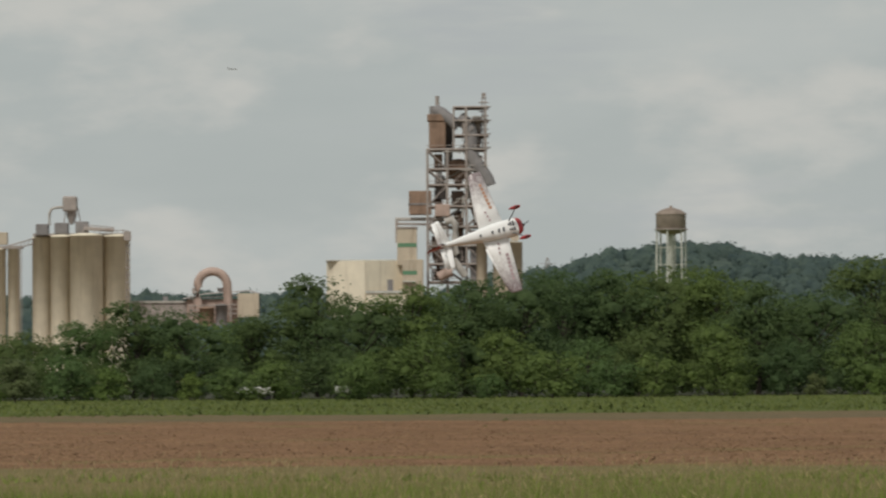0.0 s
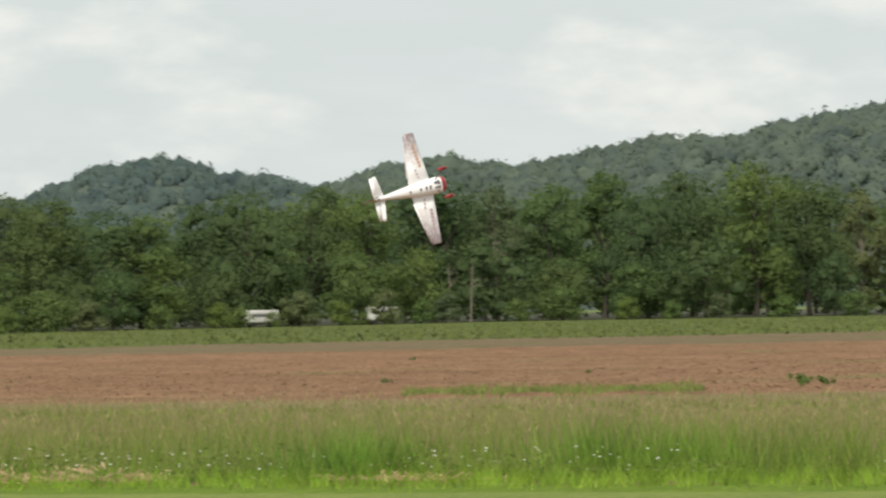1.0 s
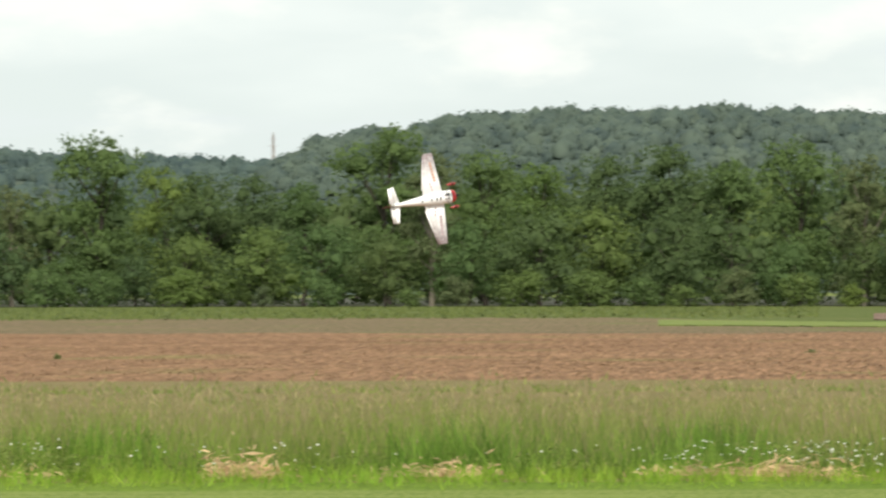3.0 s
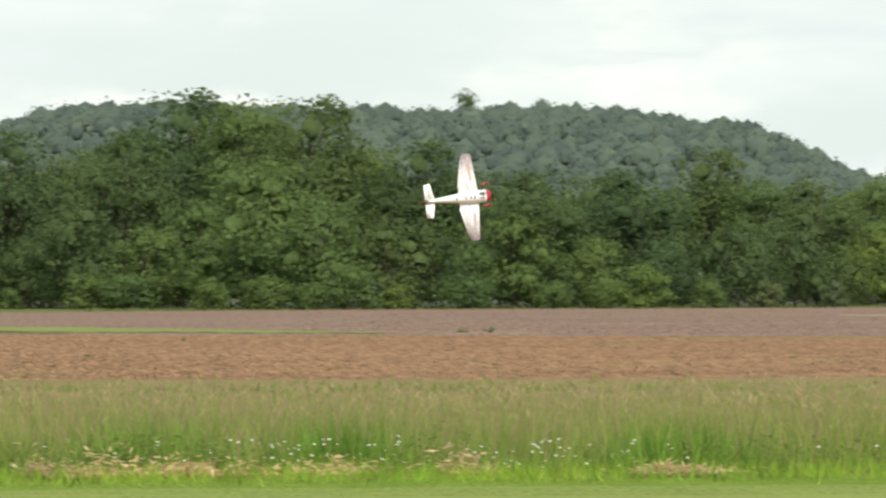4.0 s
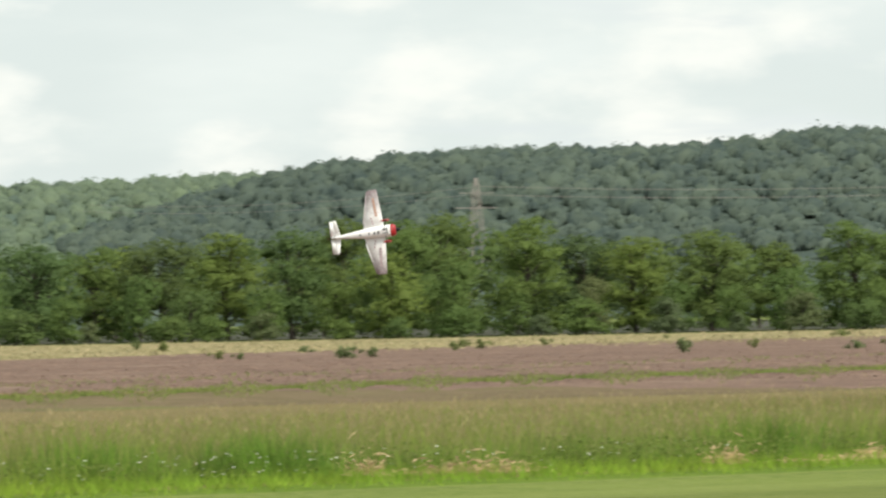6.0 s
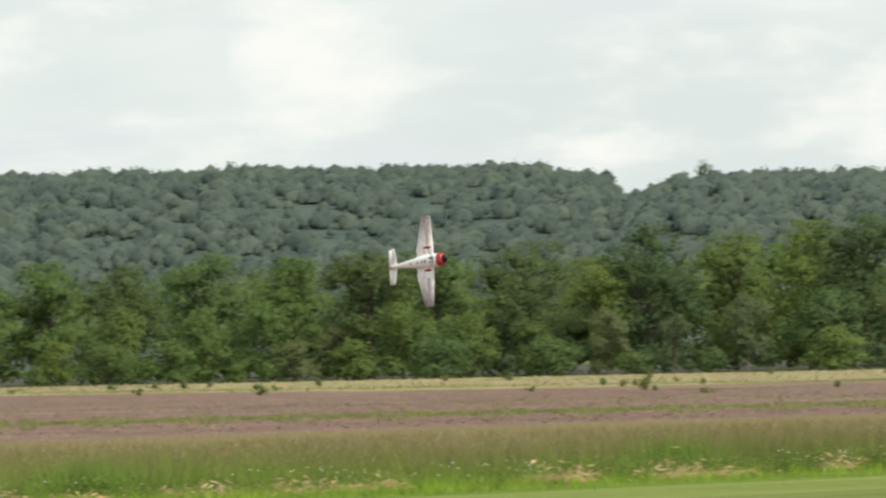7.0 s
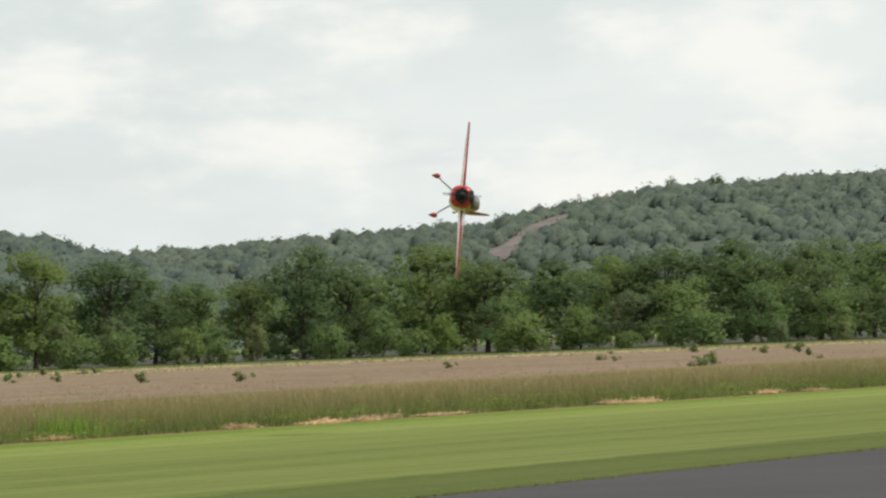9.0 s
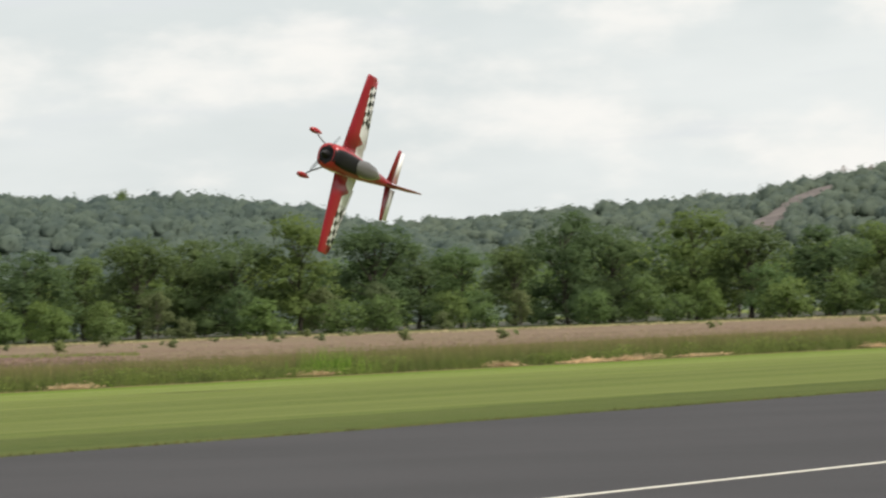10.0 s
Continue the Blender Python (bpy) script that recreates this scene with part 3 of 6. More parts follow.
ridge("broad wooded hill above the treeline", [(2.0, 0.8), (2.7, 1.05), (3, 1.24), (3.4, 1.39), (3.9, 1.47), (4.4, 1.53), (5, 1.61), (6, 1.64), (7.5, 1.65), (9, 1.56), (9.4, 1.44), (10, 1.0)], 1700, 420, 6)
ridge("wooded hill with a steep bare-edged end", [(8.4, 1.0), (9, 1.3), (9.5, 1.47), (10, 1.49), (10.6, 1.54), (11, 1.42), (11.4, 1.57), (12, 1.7), (13, 1.71), (14, 1.66), (15.3, 1.64), (16.3, 1.66), (17.2, 1.6), (18.2, 1.49), (18.6, 1.35), (19, 1.12), (19.4, 0.93), (20.2, 0.6)], 1500, 380, 7)
# This ridge takes the paler of the two haze-tinted leaf colours.
ridge("far rolling wooded hills with haze painted into their green", [(17.5, 0.9), (19.5, 0.99), (21.5, 0.97), (22.8, 1.0), (23.3, 1.09), (25, 1.08), (26, 1.12), (26.9, 1.2), (27.5, 1.27), (28.3, 1.3), (29.2, 1.26), (30.7, 1.24), (31.5, 1.33), (32.3, 1.44), (33, 1.52), (33.8, 1.49), (35.5, 1.4), (36.5, 1.33), (38.2, 1.3), (39.5, 1.35), (40.5, 1.3), (42.5, 0.9)], 2400, 520, 8, leaf=M_HAZELEAF_PALE)
ridge("long wooded hill carrying the power line", [(38, 0.8), (38.8, 1.05), (39.5, 1.22), (40, 1.37), (41, 1.49), (42, 1.54), (43.3, 1.52), (44.3, 1.57), (45, 1.66), (46, 1.64), (48.2, 1.71), (50, 1.75), (52, 1.77), (54, 1.75), (55.3, 1.75), (55.9, 1.64), (56.2, 1.45), (56.8, 1.0)], 2000, 480, 9, 4.6, 140)
ridge("dark wooded hill with a ragged crown line", [(55.4, 1.1), (56, 1.38), (56.6, 1.62), (57.3, 1.63), (59.1, 1.65), (60.1, 1.59), (61.3, 1.64), (61.8, 1.53), (62.5, 1.49), (63.3, 1.43), (63.9, 1.34), (64.4, 1.26), (65.1, 1.28), (65.6, 1.19), (66.5, 1.26), (67.6, 1.17), (68.3, 1.22), (69, 1.12), (69.6, 1.04), (70.2, 0.88), (71.2, 0.6)], 1700, 420, 10, 4.6, 140, clear=((59.02, 0.10, 0.52, 0.60),))
ridge("far wooded slope with a bare cutting and pylons", [(68.4, 0.65), (70.3, 0.86), (71.2, 0.89), (72, 0.95), (73, 0.99), (73.7, 1.03), (74.2, 1.12), (74.7, 1.19), (75.4, 1.31), (76.5, 1.33), (77.5, 1.36), (79, 1.43), (83, 1.4)], 2300, 520, 11, 4.6, 150, bare=(73.75, 74.5, 0.15, 0.45, 0.84))


# ---- trees ----
def crown_arrays(rng, clumps, leaves, leaf):
    """Leaf clumps: a lumpy core and many leaf sprays turned at random, shaded as round clumps."""
    V, F, N, off = [], [], [], 0
    mid = np.mean([c[:3] for c in clumps], axis=0)
    for x, y, z, r in clumps:
        c = np.array([x, y, z])
        out_tree = (c - mid) / max(0.5, np.abs(np.array([q[:3] for q in clumps]) - mid).max())
        core = ICO1[0] * (1 + 0.3 * (rng.random(len(ICO1[0])) - 0.5))[:, None] * r * np.array([0.27, 0.27, 0.22])
        V.append(core + c)
        F.append(ICO1[1] + off)
        out = core / np.linalg.norm(core, axis=1)[:, None]
        N.append(out * 0.4 + 0.6 * out_tree + np.array([0, 0, 0.35]))
        off += len(core)
        d = rng.normal(size=(leaves, 3))
        d /= np.linalg.norm(d, axis=1)[:, None]
        p = c + d * r * rng.uniform(0.3, 1.4, leaves)[:, None] * np.array([1.1, 1.1, 0.9])
        u = rng.normal(size=(leaves, 3))
        u -= d * (u * d).sum(1)[:, None] * 0.6
        u /= np.linalg.norm(u, axis=1)[:, None]
        w = np.cross(u, rng.normal(size=(leaves, 3)))
        w /= np.linalg.norm(w, axis=1)[:, None]
        s = (leaf * rng.uniform(0.6, 1.5, leaves))[:, None]
        nr = d * 0.42 + 0.55 * out_tree + rng.normal(size=(leaves, 3)) * 0.15 + np.array([0, 0, 0.4])
        V.append(facing(np.stack([p - u * s, p + u * s, p + w * s * 1.2], 1), nr))
        F.append(off + np.arange(leaves)[:, None] * 3 + [[0, 1, 2]])
        N.append(np.repeat(nr, 3, axis=0))
        off += leaves * 3
    n = np.concatenate(N)
    return np.concatenate(V), np.concatenate(F), n / np.linalg.norm(n, axis=1)[:, None]


def crown_lobes(rng, height, width, low, ring, gap):
    """The rounded masses of a broadleaf crown, (x, y, z, radius): a top, an upper and a lower ring and a heart."""
    out = []

    def add(rad, z, r):
        a = add.turn
        add.turn += 2.399 + rng.uniform(-0.5, 0.5)
        out.append((rad * math.cos(a), rad * math.sin(a), min(height - r, max(r * 0.75, z)), r))

    add.turn = rng.uniform(0, 6.28)
    add(width * rng.uniform(0.02, 0.10), height, width * rng.uniform(0.17, 0.22))
    add(width * rng.uniform(0.12, 0.2), height * rng.uniform(0.86, 0.93), width * rng.uniform(0.14, 0.20))
    for k in range(ring):
        add(width * rng.uniform(0.20, 0.30 + gap * 0.2), height * (low + (1 - low) * rng.uniform(0.55, 0.80)), width * rng.uniform(0.15, 0.22) * (1 - gap))
    for k in range(ring + 1):
        add(width * rng.uniform(0.26, 0.36), height * (low + (1 - low) * rng.uniform(0.22, 0.52)), width * rng.uniform(0.15, 0.21) * (1 - gap))
    for k in range(max(2, ring - 1)):
        add(width * rng.uniform(0.2, 0.34), height * (low + (1 - low) * rng.uniform(0.0, 0.22)), width * rng.uniform(0.13, 0.19) * (1 - gap))
    for t in (0.3, 0.6):
        add(width * 0.05, height * (low + (1 - low) * t), width * 0.2 * (1 - gap))
    return out


def billow(rng, lobes, leaves, leaf, grain=0.36):
    """Leaf tufts over the rounded masses: leaf sprays turned at random, shaded as round tufts."""
    V, F, N, off = [], [], [], 0
    mid = np.mean([q[:3] for q in lobes], axis=0)
    span = np.abs(np.array([q[:3] for q in lobes]) - mid).max()
    for li, (x, y, z, R) in enumerate(lobes):
        heart = np.array([x, y, z])
        core = ICO1[0] * (0.42 + 0.2 * (rng.random(len(ICO1[0])) - 0.5))[:, None] * R
        V.append(core + heart)
        F.append(ICO1[1] + off)
        N.append(ICO1[0] * 0.7 + rng.normal(size=ICO1[0].shape) * 0.35 + [0, 0, 0.3])
        off += len(core)
        m = max(8, int(2.3 / grain ** 2))
        k = np.arange(m) + 0.5
        zz = 1 - 1.72 * k / m
        aa = k * 2.39996 + rng.uniform(0, 6.28)
        ring = np.sqrt(np.clip(1 - zz * zz, 0, 1))
        ways = np.stack([ring * np.cos(aa), ring * np.sin(aa), zz], 1) + rng.normal(size=(m, 3)) * 0.16
        ways /= np.linalg.norm(ways, axis=1)[:, None]
        for w in ways:
            c = heart + w * R * rng.uniform(0.55, 1.05)
            if any(np.linalg.norm(c - np.array(q[:3])) < q[3] * 0.72 for n, q in enumerate(lobes) if n != li):
                continue
            r = R * grain * rng.uniform(0.8, 1.35)
            d = rng.normal(size=(leaves, 3)) + 0.5 * w
            d /= np.linalg.norm(d, axis=1)[:, None]
            p = c + d * r * rng.uniform(0.2, 1.55, leaves)[:, None] * [1.08, 1.08, 0.9]
            u = rng.normal(size=(leaves, 3))
            u -= d * (u * d).sum(1)[:, None] * 0.5
            u /= np.linalg.norm(u, axis=1)[:, None]
            g = np.cross(u, rng.normal(size=(leaves, 3)))
            g /= np.linalg.norm(g, axis=1)[:, None]
            s = (leaf * rng.uniform(0.6, 1.4, leaves))[:, None]
            away = (c - mid) / span
            nr = d * 0.22 + 0.3 * w + 0.35 * away + rng.normal(size=(leaves, 3)) * 0.16 + [0, 0, 0.48]
            V.append(facing(np.stack([p - u * s, p + u * s, p + g * s * 1.3], 1), nr))
            F.append(off + np.arange(leaves)[:, None] * 3 + [[0, 1, 2]])
            N.append(np.repeat(nr, 3, axis=0))
            off += leaves * 3
    n = np.concatenate(N)
    return np.concatenate(V), np.concatenate(F), n / np.linalg.norm(n, axis=1)[:, None]


def tree_kind(name, label, seed, height, width, low, ring, leaf_mat, leaves=25, leaf=0.165, trunk=0.28, gap=0.0, grain=0.36, bark=None):
    """A tree at the origin: tapered trunk with limbs that reach into the rounded masses of the crown."""
    rng = np.random.default_rng(seed)
    top = tagged(new(name), label, "tree" if "tree" in name else "shrub", "trees of the woodland edge")
    lobes = crown_lobes(rng, height, width, low, ring, gap)
    v, f, n = billow(rng, lobes, leaves, leaf, grain)
    array_mesh("crown", v, f, leaf_mat, n, top)
    bm = bmesh.new()
    fork = height * max(0.16, low * 0.9)
    lean = Vector((rng.uniform(-0.3, 0.3), rng.uniform(-0.3, 0.3), 0))
    rod(bm, (0, 0, -0.3), lean + Vector((0, 0, fork)), trunk, trunk * 0.72, 7)
    rod(bm, lean + Vector((0, 0, fork)), lean * 2 + Vector((0, 0, height * 0.82)), trunk * 0.72, 0.05, 6)
    for c in lobes:
        z = rng.uniform(0.45, 0.75) * c[2]
        rod(bm, lean + Vector((0, 0, max(fork * 0.7, z))), Vector(c[:3]), trunk * 0.36, 0.05, 5)
    part("trunk", bm, bark or M_BARK, top)
    return top


KIND = [
    tree_kind("broadleaf_tree", "tall full-crowned deep green broadleaf tree", 11, 14, 9.5, 0.05, 5, M_LEAF[0]),
    tree_kind("broadleaf_tree", "mid-green broadleaf tree with uneven crown", 12, 14, 8.4, 0.05, 4, M_LEAF[1]),
    tree_kind("broadleaf_tree", "fresh green broadleaf tree with leafy sides", 13, 14, 7.6, 0.06, 4, M_LEAF[2]),
    tree_kind("broadleaf_tree", "narrow tall green tree with open upper crown", 14, 14, 6.0, 0.16, 4, M_LEAF[1], gap=0.12),
    tree_kind("broadleaf_tree", "open-crowned dark tree with visible limbs", 15, 14, 9.4, 0.13, 5, M_LEAF[0], gap=0.12, trunk=0.34),
    tree_kind("broadleaf_tree", "thin olive-coloured tree with sparse leaves", 16, 14, 6.6, 0.14, 4, M_LEAF[3], 18, 0.15, gap=0.22, bark=M_DEAD),
    tree_kind("broadleaf_tree", "broad oak-like tree with dark spreading crown", 17, 14, 12.0, 0.05, 6, M_LEAF[0], 26, trunk=0.36, grain=0.36),
]
SHRUB = [
    tree_kind("woodland_shrub", "dense green shrub at the woodland edge", 21, 5, 5.6, 0.02, 2, M_LEAF[1], 17, 0.16, 0.1, grain=0.46),
    tree_kind("woodland_shrub", "fresh light green shrub at the woodland edge", 22, 5, 5.0, 0.02, 2, M_LEAF[2], 17, 0.16, 0.1, grain=0.46),
    tree_kind("woodland_shrub", "olive brown-tinged shrub at the woodland edge", 23, 5, 4.6, 0.02, 2, M_LEAF[3], 15, 0.15, 0.1, gap=0.1, grain=0.46),
]
FILL = [
    tree_kind("woodland_tree", "leafy deep green tree within the woodland", 41, 8, 8.0, 0.03, 3, M_LEAF[0], 18, 0.16, 0.16, grain=0.42),
    tree_kind("woodland_tree", "leafy mid-green tree within the woodland", 42, 8, 7.2, 0.03, 3, M_LEAF[1], 18, 0.16, 0.16, grain=0.42),
    tree_kind("woodland_tree", "leafy fresh green tree at the woodland edge", 43, 8, 6.6, 0.02, 3, M_LEAF[2], 18, 0.16, 0.14, grain=0.42),
    tree_kind("woodland_tree", "slender olive tree at the woodland edge", 44, 8, 5.2, 0.05, 3, M_LEAF[3], 18, 0.155, 0.12, gap=0.12, grain=0.42, bark=M_DEAD),
]
BACK = [
    tree_kind("backwood_tree", "deep green tree standing deeper in the woods", 45, 8, 8.2, 0.0, 3, M_LEAF[0], 10, 0.22, 0.16, grain=0.46),
    tree_kind("backwood_tree", "mid-green tree standing deeper in the woods", 46, 8, 7.6, 0.0, 3, M_LEAF[1], 10, 0.22, 0.16, grain=0.46),
    tree_kind("backwood_tree", "fresh green tree standing deeper in the woods", 47, 8, 7.0, 0.0, 3, M_LEAF[2], 9, 0.22, 0.14, grain=0.46),
]
USED = set()
TALL = []


def plant(kinds, k, az, d, height, wide, rng, full, z=0.0):
    ob = kinds[k]
    s = height / full
    m = Matrix.Translation(polar(az, d, z)) @ pose(0, 0, 0, 0, 0, rng.uniform(0, 360)) @ Matrix.Diagonal((s * wide, s * wide, s, 1))
    if ob not in USED:
        USED.add(ob)
        ob.matrix_basis = m
        return ob
    return copy_thing(ob, m @ Matrix.Diagonal((1 / ob.scale.x, 1 / ob.scale.y, 1 / ob.scale.z, 1)))


def edge(az):
    """Distance of the woodland's foot."""
    return float(np.interp(az, [-30, -24, -19, -14, -6, 0, 6, 10, 14, 19, 22, 26, 29, 33, 40, 50, 58, 64, 72, 80], [385, 405, 440, 545, 560, 520, 480, 440, 405, 420, 590, 640, 540, 490, 470, 455, 450, 490, 500, 500]))


def wood(stretch, seed, kinds, lift=1.0):
    """One stretch of the woodland edge: (azimuth, elevation of the top) of its tall trees."""
    rng = random.Random(seed)
    for i, (az, el) in enumerate(stretch):
        d = edge(az) + rng.uniform(14, 40)
        TALL.append((az, el))
        h = (1.7 + d * math.tan(radians(el))) * 0.99
        plant(KIND, kinds[i % len(kinds)], az, d, h, rng.uniform(1.05, 1.3) * max(0.95, min(1.35, 11.0 / h)), rng, 14.0)


wood([(-27.6, 0.38), (-26.9, 0.40), (-26.3, 0.50), (-25.8, 0.68), (-25.3, 0.60), (-24.7, 0.55), (-24.1, 0.92), (-23.7, 0.68), (-23.2, 0.83), (-22.7, 0.87), (-22.2, 0.94), (-21.8, 0.96), (-21.3, 0.96), (-20.8, 0.98), (-20.4, 0.96), (-20.0, 0.84), (-19.5, 0.76),
      (-18.9, 1.06), (-18.5, 1.02), (-18.1, 0.90), (-17.6, 0.86), (-17.1, 0.96)], 31, (0, 6, 1, 0, 6, 4))
wood([(-16.6, 1.08), (-16.0, 1.10), (-15.5, 1.07), (-14.9, 1.15), (-14.3, 1.12), (-13.8, 1.10), (-13.3, 1.20), (-12.9, 1.05), (-12.5, 1.18), (-11.9, 1.28), (-11.4, 1.09), (-10.9, 1.02), (-10.3, 1.05), (-9.8, 1.05), (-9.3, 1.05),
      (-8.8, 1.08), (-8.35, 1.31), (-8.0, 1.06), (-7.5, 1.11), (-6.9, 1.03), (-6.4, 0.96), (-5.7, 1.02), (-5.1, 1.13), (-4.6, 1.10)], 32, (6, 0, 1, 4, 5, 1, 3))
wood([(-4.0, 1.51), (-3.5, 1.16), (-3.1, 0.99), (-2.7, 1.09), (-2.2, 1.0), (-1.75, 1.40), (-1.0, 1.38), (-0.5, 1.14), (0.0, 0.92), (0.5, 0.95), (1.3, 1.42), (1.9, 1.12), (2.3, 1.05), (2.7, 1.03), (3.2, 0.96), (4.0, 1.48), (4.4, 1.28), (4.9, 1.26), (5.4, 1.14),
      (6.0, 1.2), (6.6, 1.3), (7.2, 1.15), (7.8, 1.35), (8.4, 1.2)], 33, (3, 1, 5, 1, 2, 0, 0))
wood([(9.1, 1.40), (9.6, 1.06), (10.2, 1.17), (10.8, 1.05), (11.3, 1.43), (11.9, 1.25), (12.4, 1.42), (12.9, 1.80), (13.5, 1.72), (14.1, 1.74), (14.6, 1.28), (15.1, 1.34), (15.7, 1.08), (16.2, 1.06), (16.7, 1.02), (17.1, 1.06), (17.8, 1.25), (18.3, 0.96),
      (18.8, 0.96), (19.3, 0.96), (19.85, 1.32), (20.1, 1.28), (20.9, 1.23), (21.2, 1.1), (21.7, 1.17), (22.3, 1.19)], 34, (0, 1, 0, 6, 0, 6, 0, 0, 1))
wood([(22.8, 0.95), (23.4, 0.90), (24.0, 1.02), (24.4, 0.99), (24.8, 0.80), (25.3, 0.84), (26.0, 0.87), (26.6, 0.86), (27.1, 0.75), (27.7, 1.03), (28.2, 0.86), (28.8, 0.84), (29.4, 0.83), (29.8, 0.91), (30.3, 0.92), (30.8, 1.29), (31.3, 0.95), (31.6, 1.05),
      (32.1, 1.27), (32.5, 1.24), (32.9, 1.28), (33.35, 1.2), (33.7, 1.47), (34.2, 1.05), (34.6, 1.1), (35.0, 1.06)], 35, (2, 1, 2, 1, 5, 2, 3))
wood([(35.6, 1.06), (36.1, 0.86), (36.6, 0.86), (37.1, 0.78), (37.7, 0.74), (38.3, 0.70), (38.9, 0.76), (39.5, 0.81), (40.1, 0.83), (40.6, 0.92), (41.1, 0.90), (41.5, 0.95), (42.3, 0.90), (42.8, 0.72), (43.3, 0.70), (44.0, 0.74), (44.6, 0.62), (45.3, 0.81),
      (45.8, 0.70), (46.2, 0.93), (46.8, 1.12), (47.4, 0.70), (47.9, 0.70), (48.5, 0.75), (49.2, 0.9), (50.0, 0.8), (50.7, 0.95)], 36, (2, 1, 3, 2, 1, 2, 4))
wood([(51.4, 0.9), (52.2, 1.0), (53.0, 0.95), (53.7, 0.98), (54.3, 1.0), (55.2, 1.04), (55.8, 0.90), (56.3, 1.18), (57.1, 1.10), (57.8, 1.20), (58.3, 1.24), (58.8, 1.06), (59.4, 0.91), (59.8, 0.87), (60.2, 0.70), (60.6, 0.75), (61.0, 0.93), (61.4, 0.86), (61.9, 1.30),
      (62.5, 0.9), (63.1, 1.32), (63.85, 1.29), (64.4, 0.84), (65.2, 1.02), (65.9, 0.92)], 37, (0, 1, 2, 4, 1, 6, 2))
wood([(66.4, 0.74), (67.0, 0.66), (67.5, 0.60), (68.0, 0.76), (68.5, 0.72), (68.9, 0.71), (69.5, 0.92), (70.2, 0.81), (70.6, 0.62), (71.0, 0.58), (71.5, 0.58), (72.0, 0.86), (72.4, 0.74), (73.2, 0.85), (73.7, 0.68), (74.4, 0.66), (74.9, 0.68), (75.4, 0.73), (76.1, 0.78),
      (76.8, 0.76), (77.3, 0.72), (78.0, 0.75), (78.8, 0.75), (79.6, 0.7)], 38, (4, 0, 1, 4, 0, 6, 1))


def tops(az):
    """How high the wood stands at an azimuth, from its tall trees."""
    near = sorted(TALL, key=lambda q: abs(q[0] - az))[:3]
    return min(q[1] for q in near)


def fill_wood(seed):
    """Lower trees between and behind the tall ones, and shrubs along their foot."""
    rng = random.Random(seed)
    for back, lo, hi, step in ((96, 0.72, 0.92, 0.75), (60, 0.80, 0.98, 0.60), (3, 0.40, 0.72, 0.60)):
        az = -29.0
        while az < 80:
            d = edge(az) + back + rng.uniform(0, 14)
            h = (1.7 + d * math.tan(radians(tops(az)))) * rng.uniform(lo, hi)
            ks = (0, 0, 1) if az < 19 else ((2, 1, 2, 3, 2) if 20 < az < 60 else (1, 2, 0, 1, 3))
            if back > 20:
                ks = (0, 0, 1) if az < 12 else (1, 2, 1)
            plant(BACK if back > 20 else FILL, rng.choice(ks), az, d, max(2.5, h), rng.uniform(1.0, 1.3), rng, 8.0)
            az += step * rng.uniform(0.75, 1.3)
    az = -29.0
    while az < 80:
        if az < 56 or rng.random() < 0.7:
            plant(SHRUB, rng.choice((0, 0, 1, 2)), az, edge(az) - rng.uniform(0, 6), rng.uniform(1.4, 3.2), rng.uniform(1.1, 1.6), rng, 5.0)
        az += rng.uniform(0.35, 0.8)


fill_wood(50)


def crest_trees(seed):
    """Single trees that stand out on the crests of the hills: azimuth, elevation of the top, distance."""
    rng = random.Random(seed)
    for az, el, d in ((15.56, 1.80, 1490), (16.26, 1.71, 1490), (65.05, 1.37, 1690), (59.1, 1.74, 1690), (56.84, 1.75, 1690), (61.25, 1.68, 1690), (74.19, 1.15, 2290), (75.47, 1.38, 2290), (75.9, 1.39, 2290), (73.3, 1.06, 2290),
                      (-17.4, 1.44, 1990), (-10.2, 1.87, 1590), (-14.7, 1.42, 1590), (-5.2, 1.56, 1990), (67.9, 1.26, 1690), (63.0, 1.52, 1690), (47.0, 1.74, 1990)):
        h = rng.uniform(8, 11)
        plant(BACK, rng.choice((0, 1)), az, d, h, rng.uniform(0.6, 0.85), rng, 8.0, 1.7 + d * math.tan(radians(el)) - h)


crest_trees(61)


# ---- tall grass, flowers and hay along the verge ----
def blades(name, label, n, area, height, width, material, lean=0.25, seed=0, lie=False, foot_z=0.12):
    """Loose blades over a stretch of the verge: area gives (s, l) for n draws."""
    rng = np.random.default_rng(seed)
    s, l = area(rng, n)
    a = radians(LAWN_TURN)
    foot = np.stack([s * math.cos(a) + l * math.sin(a), -s * math.sin(a) + l * math.cos(a), np.full(n, foot_z)], 1)
    h = height(rng, n, s, l)
    turn = rng.uniform(0, 2 * math.pi, n)
    side = np.stack([np.cos(turn), np.sin(turn), np.zeros(n)], 1)
    way = rng.normal(size=(n, 2)) * lean
    tip = np.stack([way[:, 0] * h, way[:, 1] * h, h], 1)
    if lie:
        tip[:, 2] *= rng.uniform(0.1, 0.9, n)
    w = (width * rng.uniform(0.6, 1.4, n))[:, None]
    v = facing(np.stack([foot - side * w, foot + side * w, foot + tip], 1), np.stack([-foot[:, 0], -foot[:, 1], np.zeros(n)], 1))
    f = np.arange(n)[:, None] * 3 + [[0, 1, 2]]
    up = np.repeat(np.stack([side[:, 1] * 0.45, -abs(side[:, 0]) * 0.4, np.full(n, 0.85)], 1), 3, axis=0)
    return tagged(array_mesh(name, v, f, material, up), label, "grass", kind="stuff")


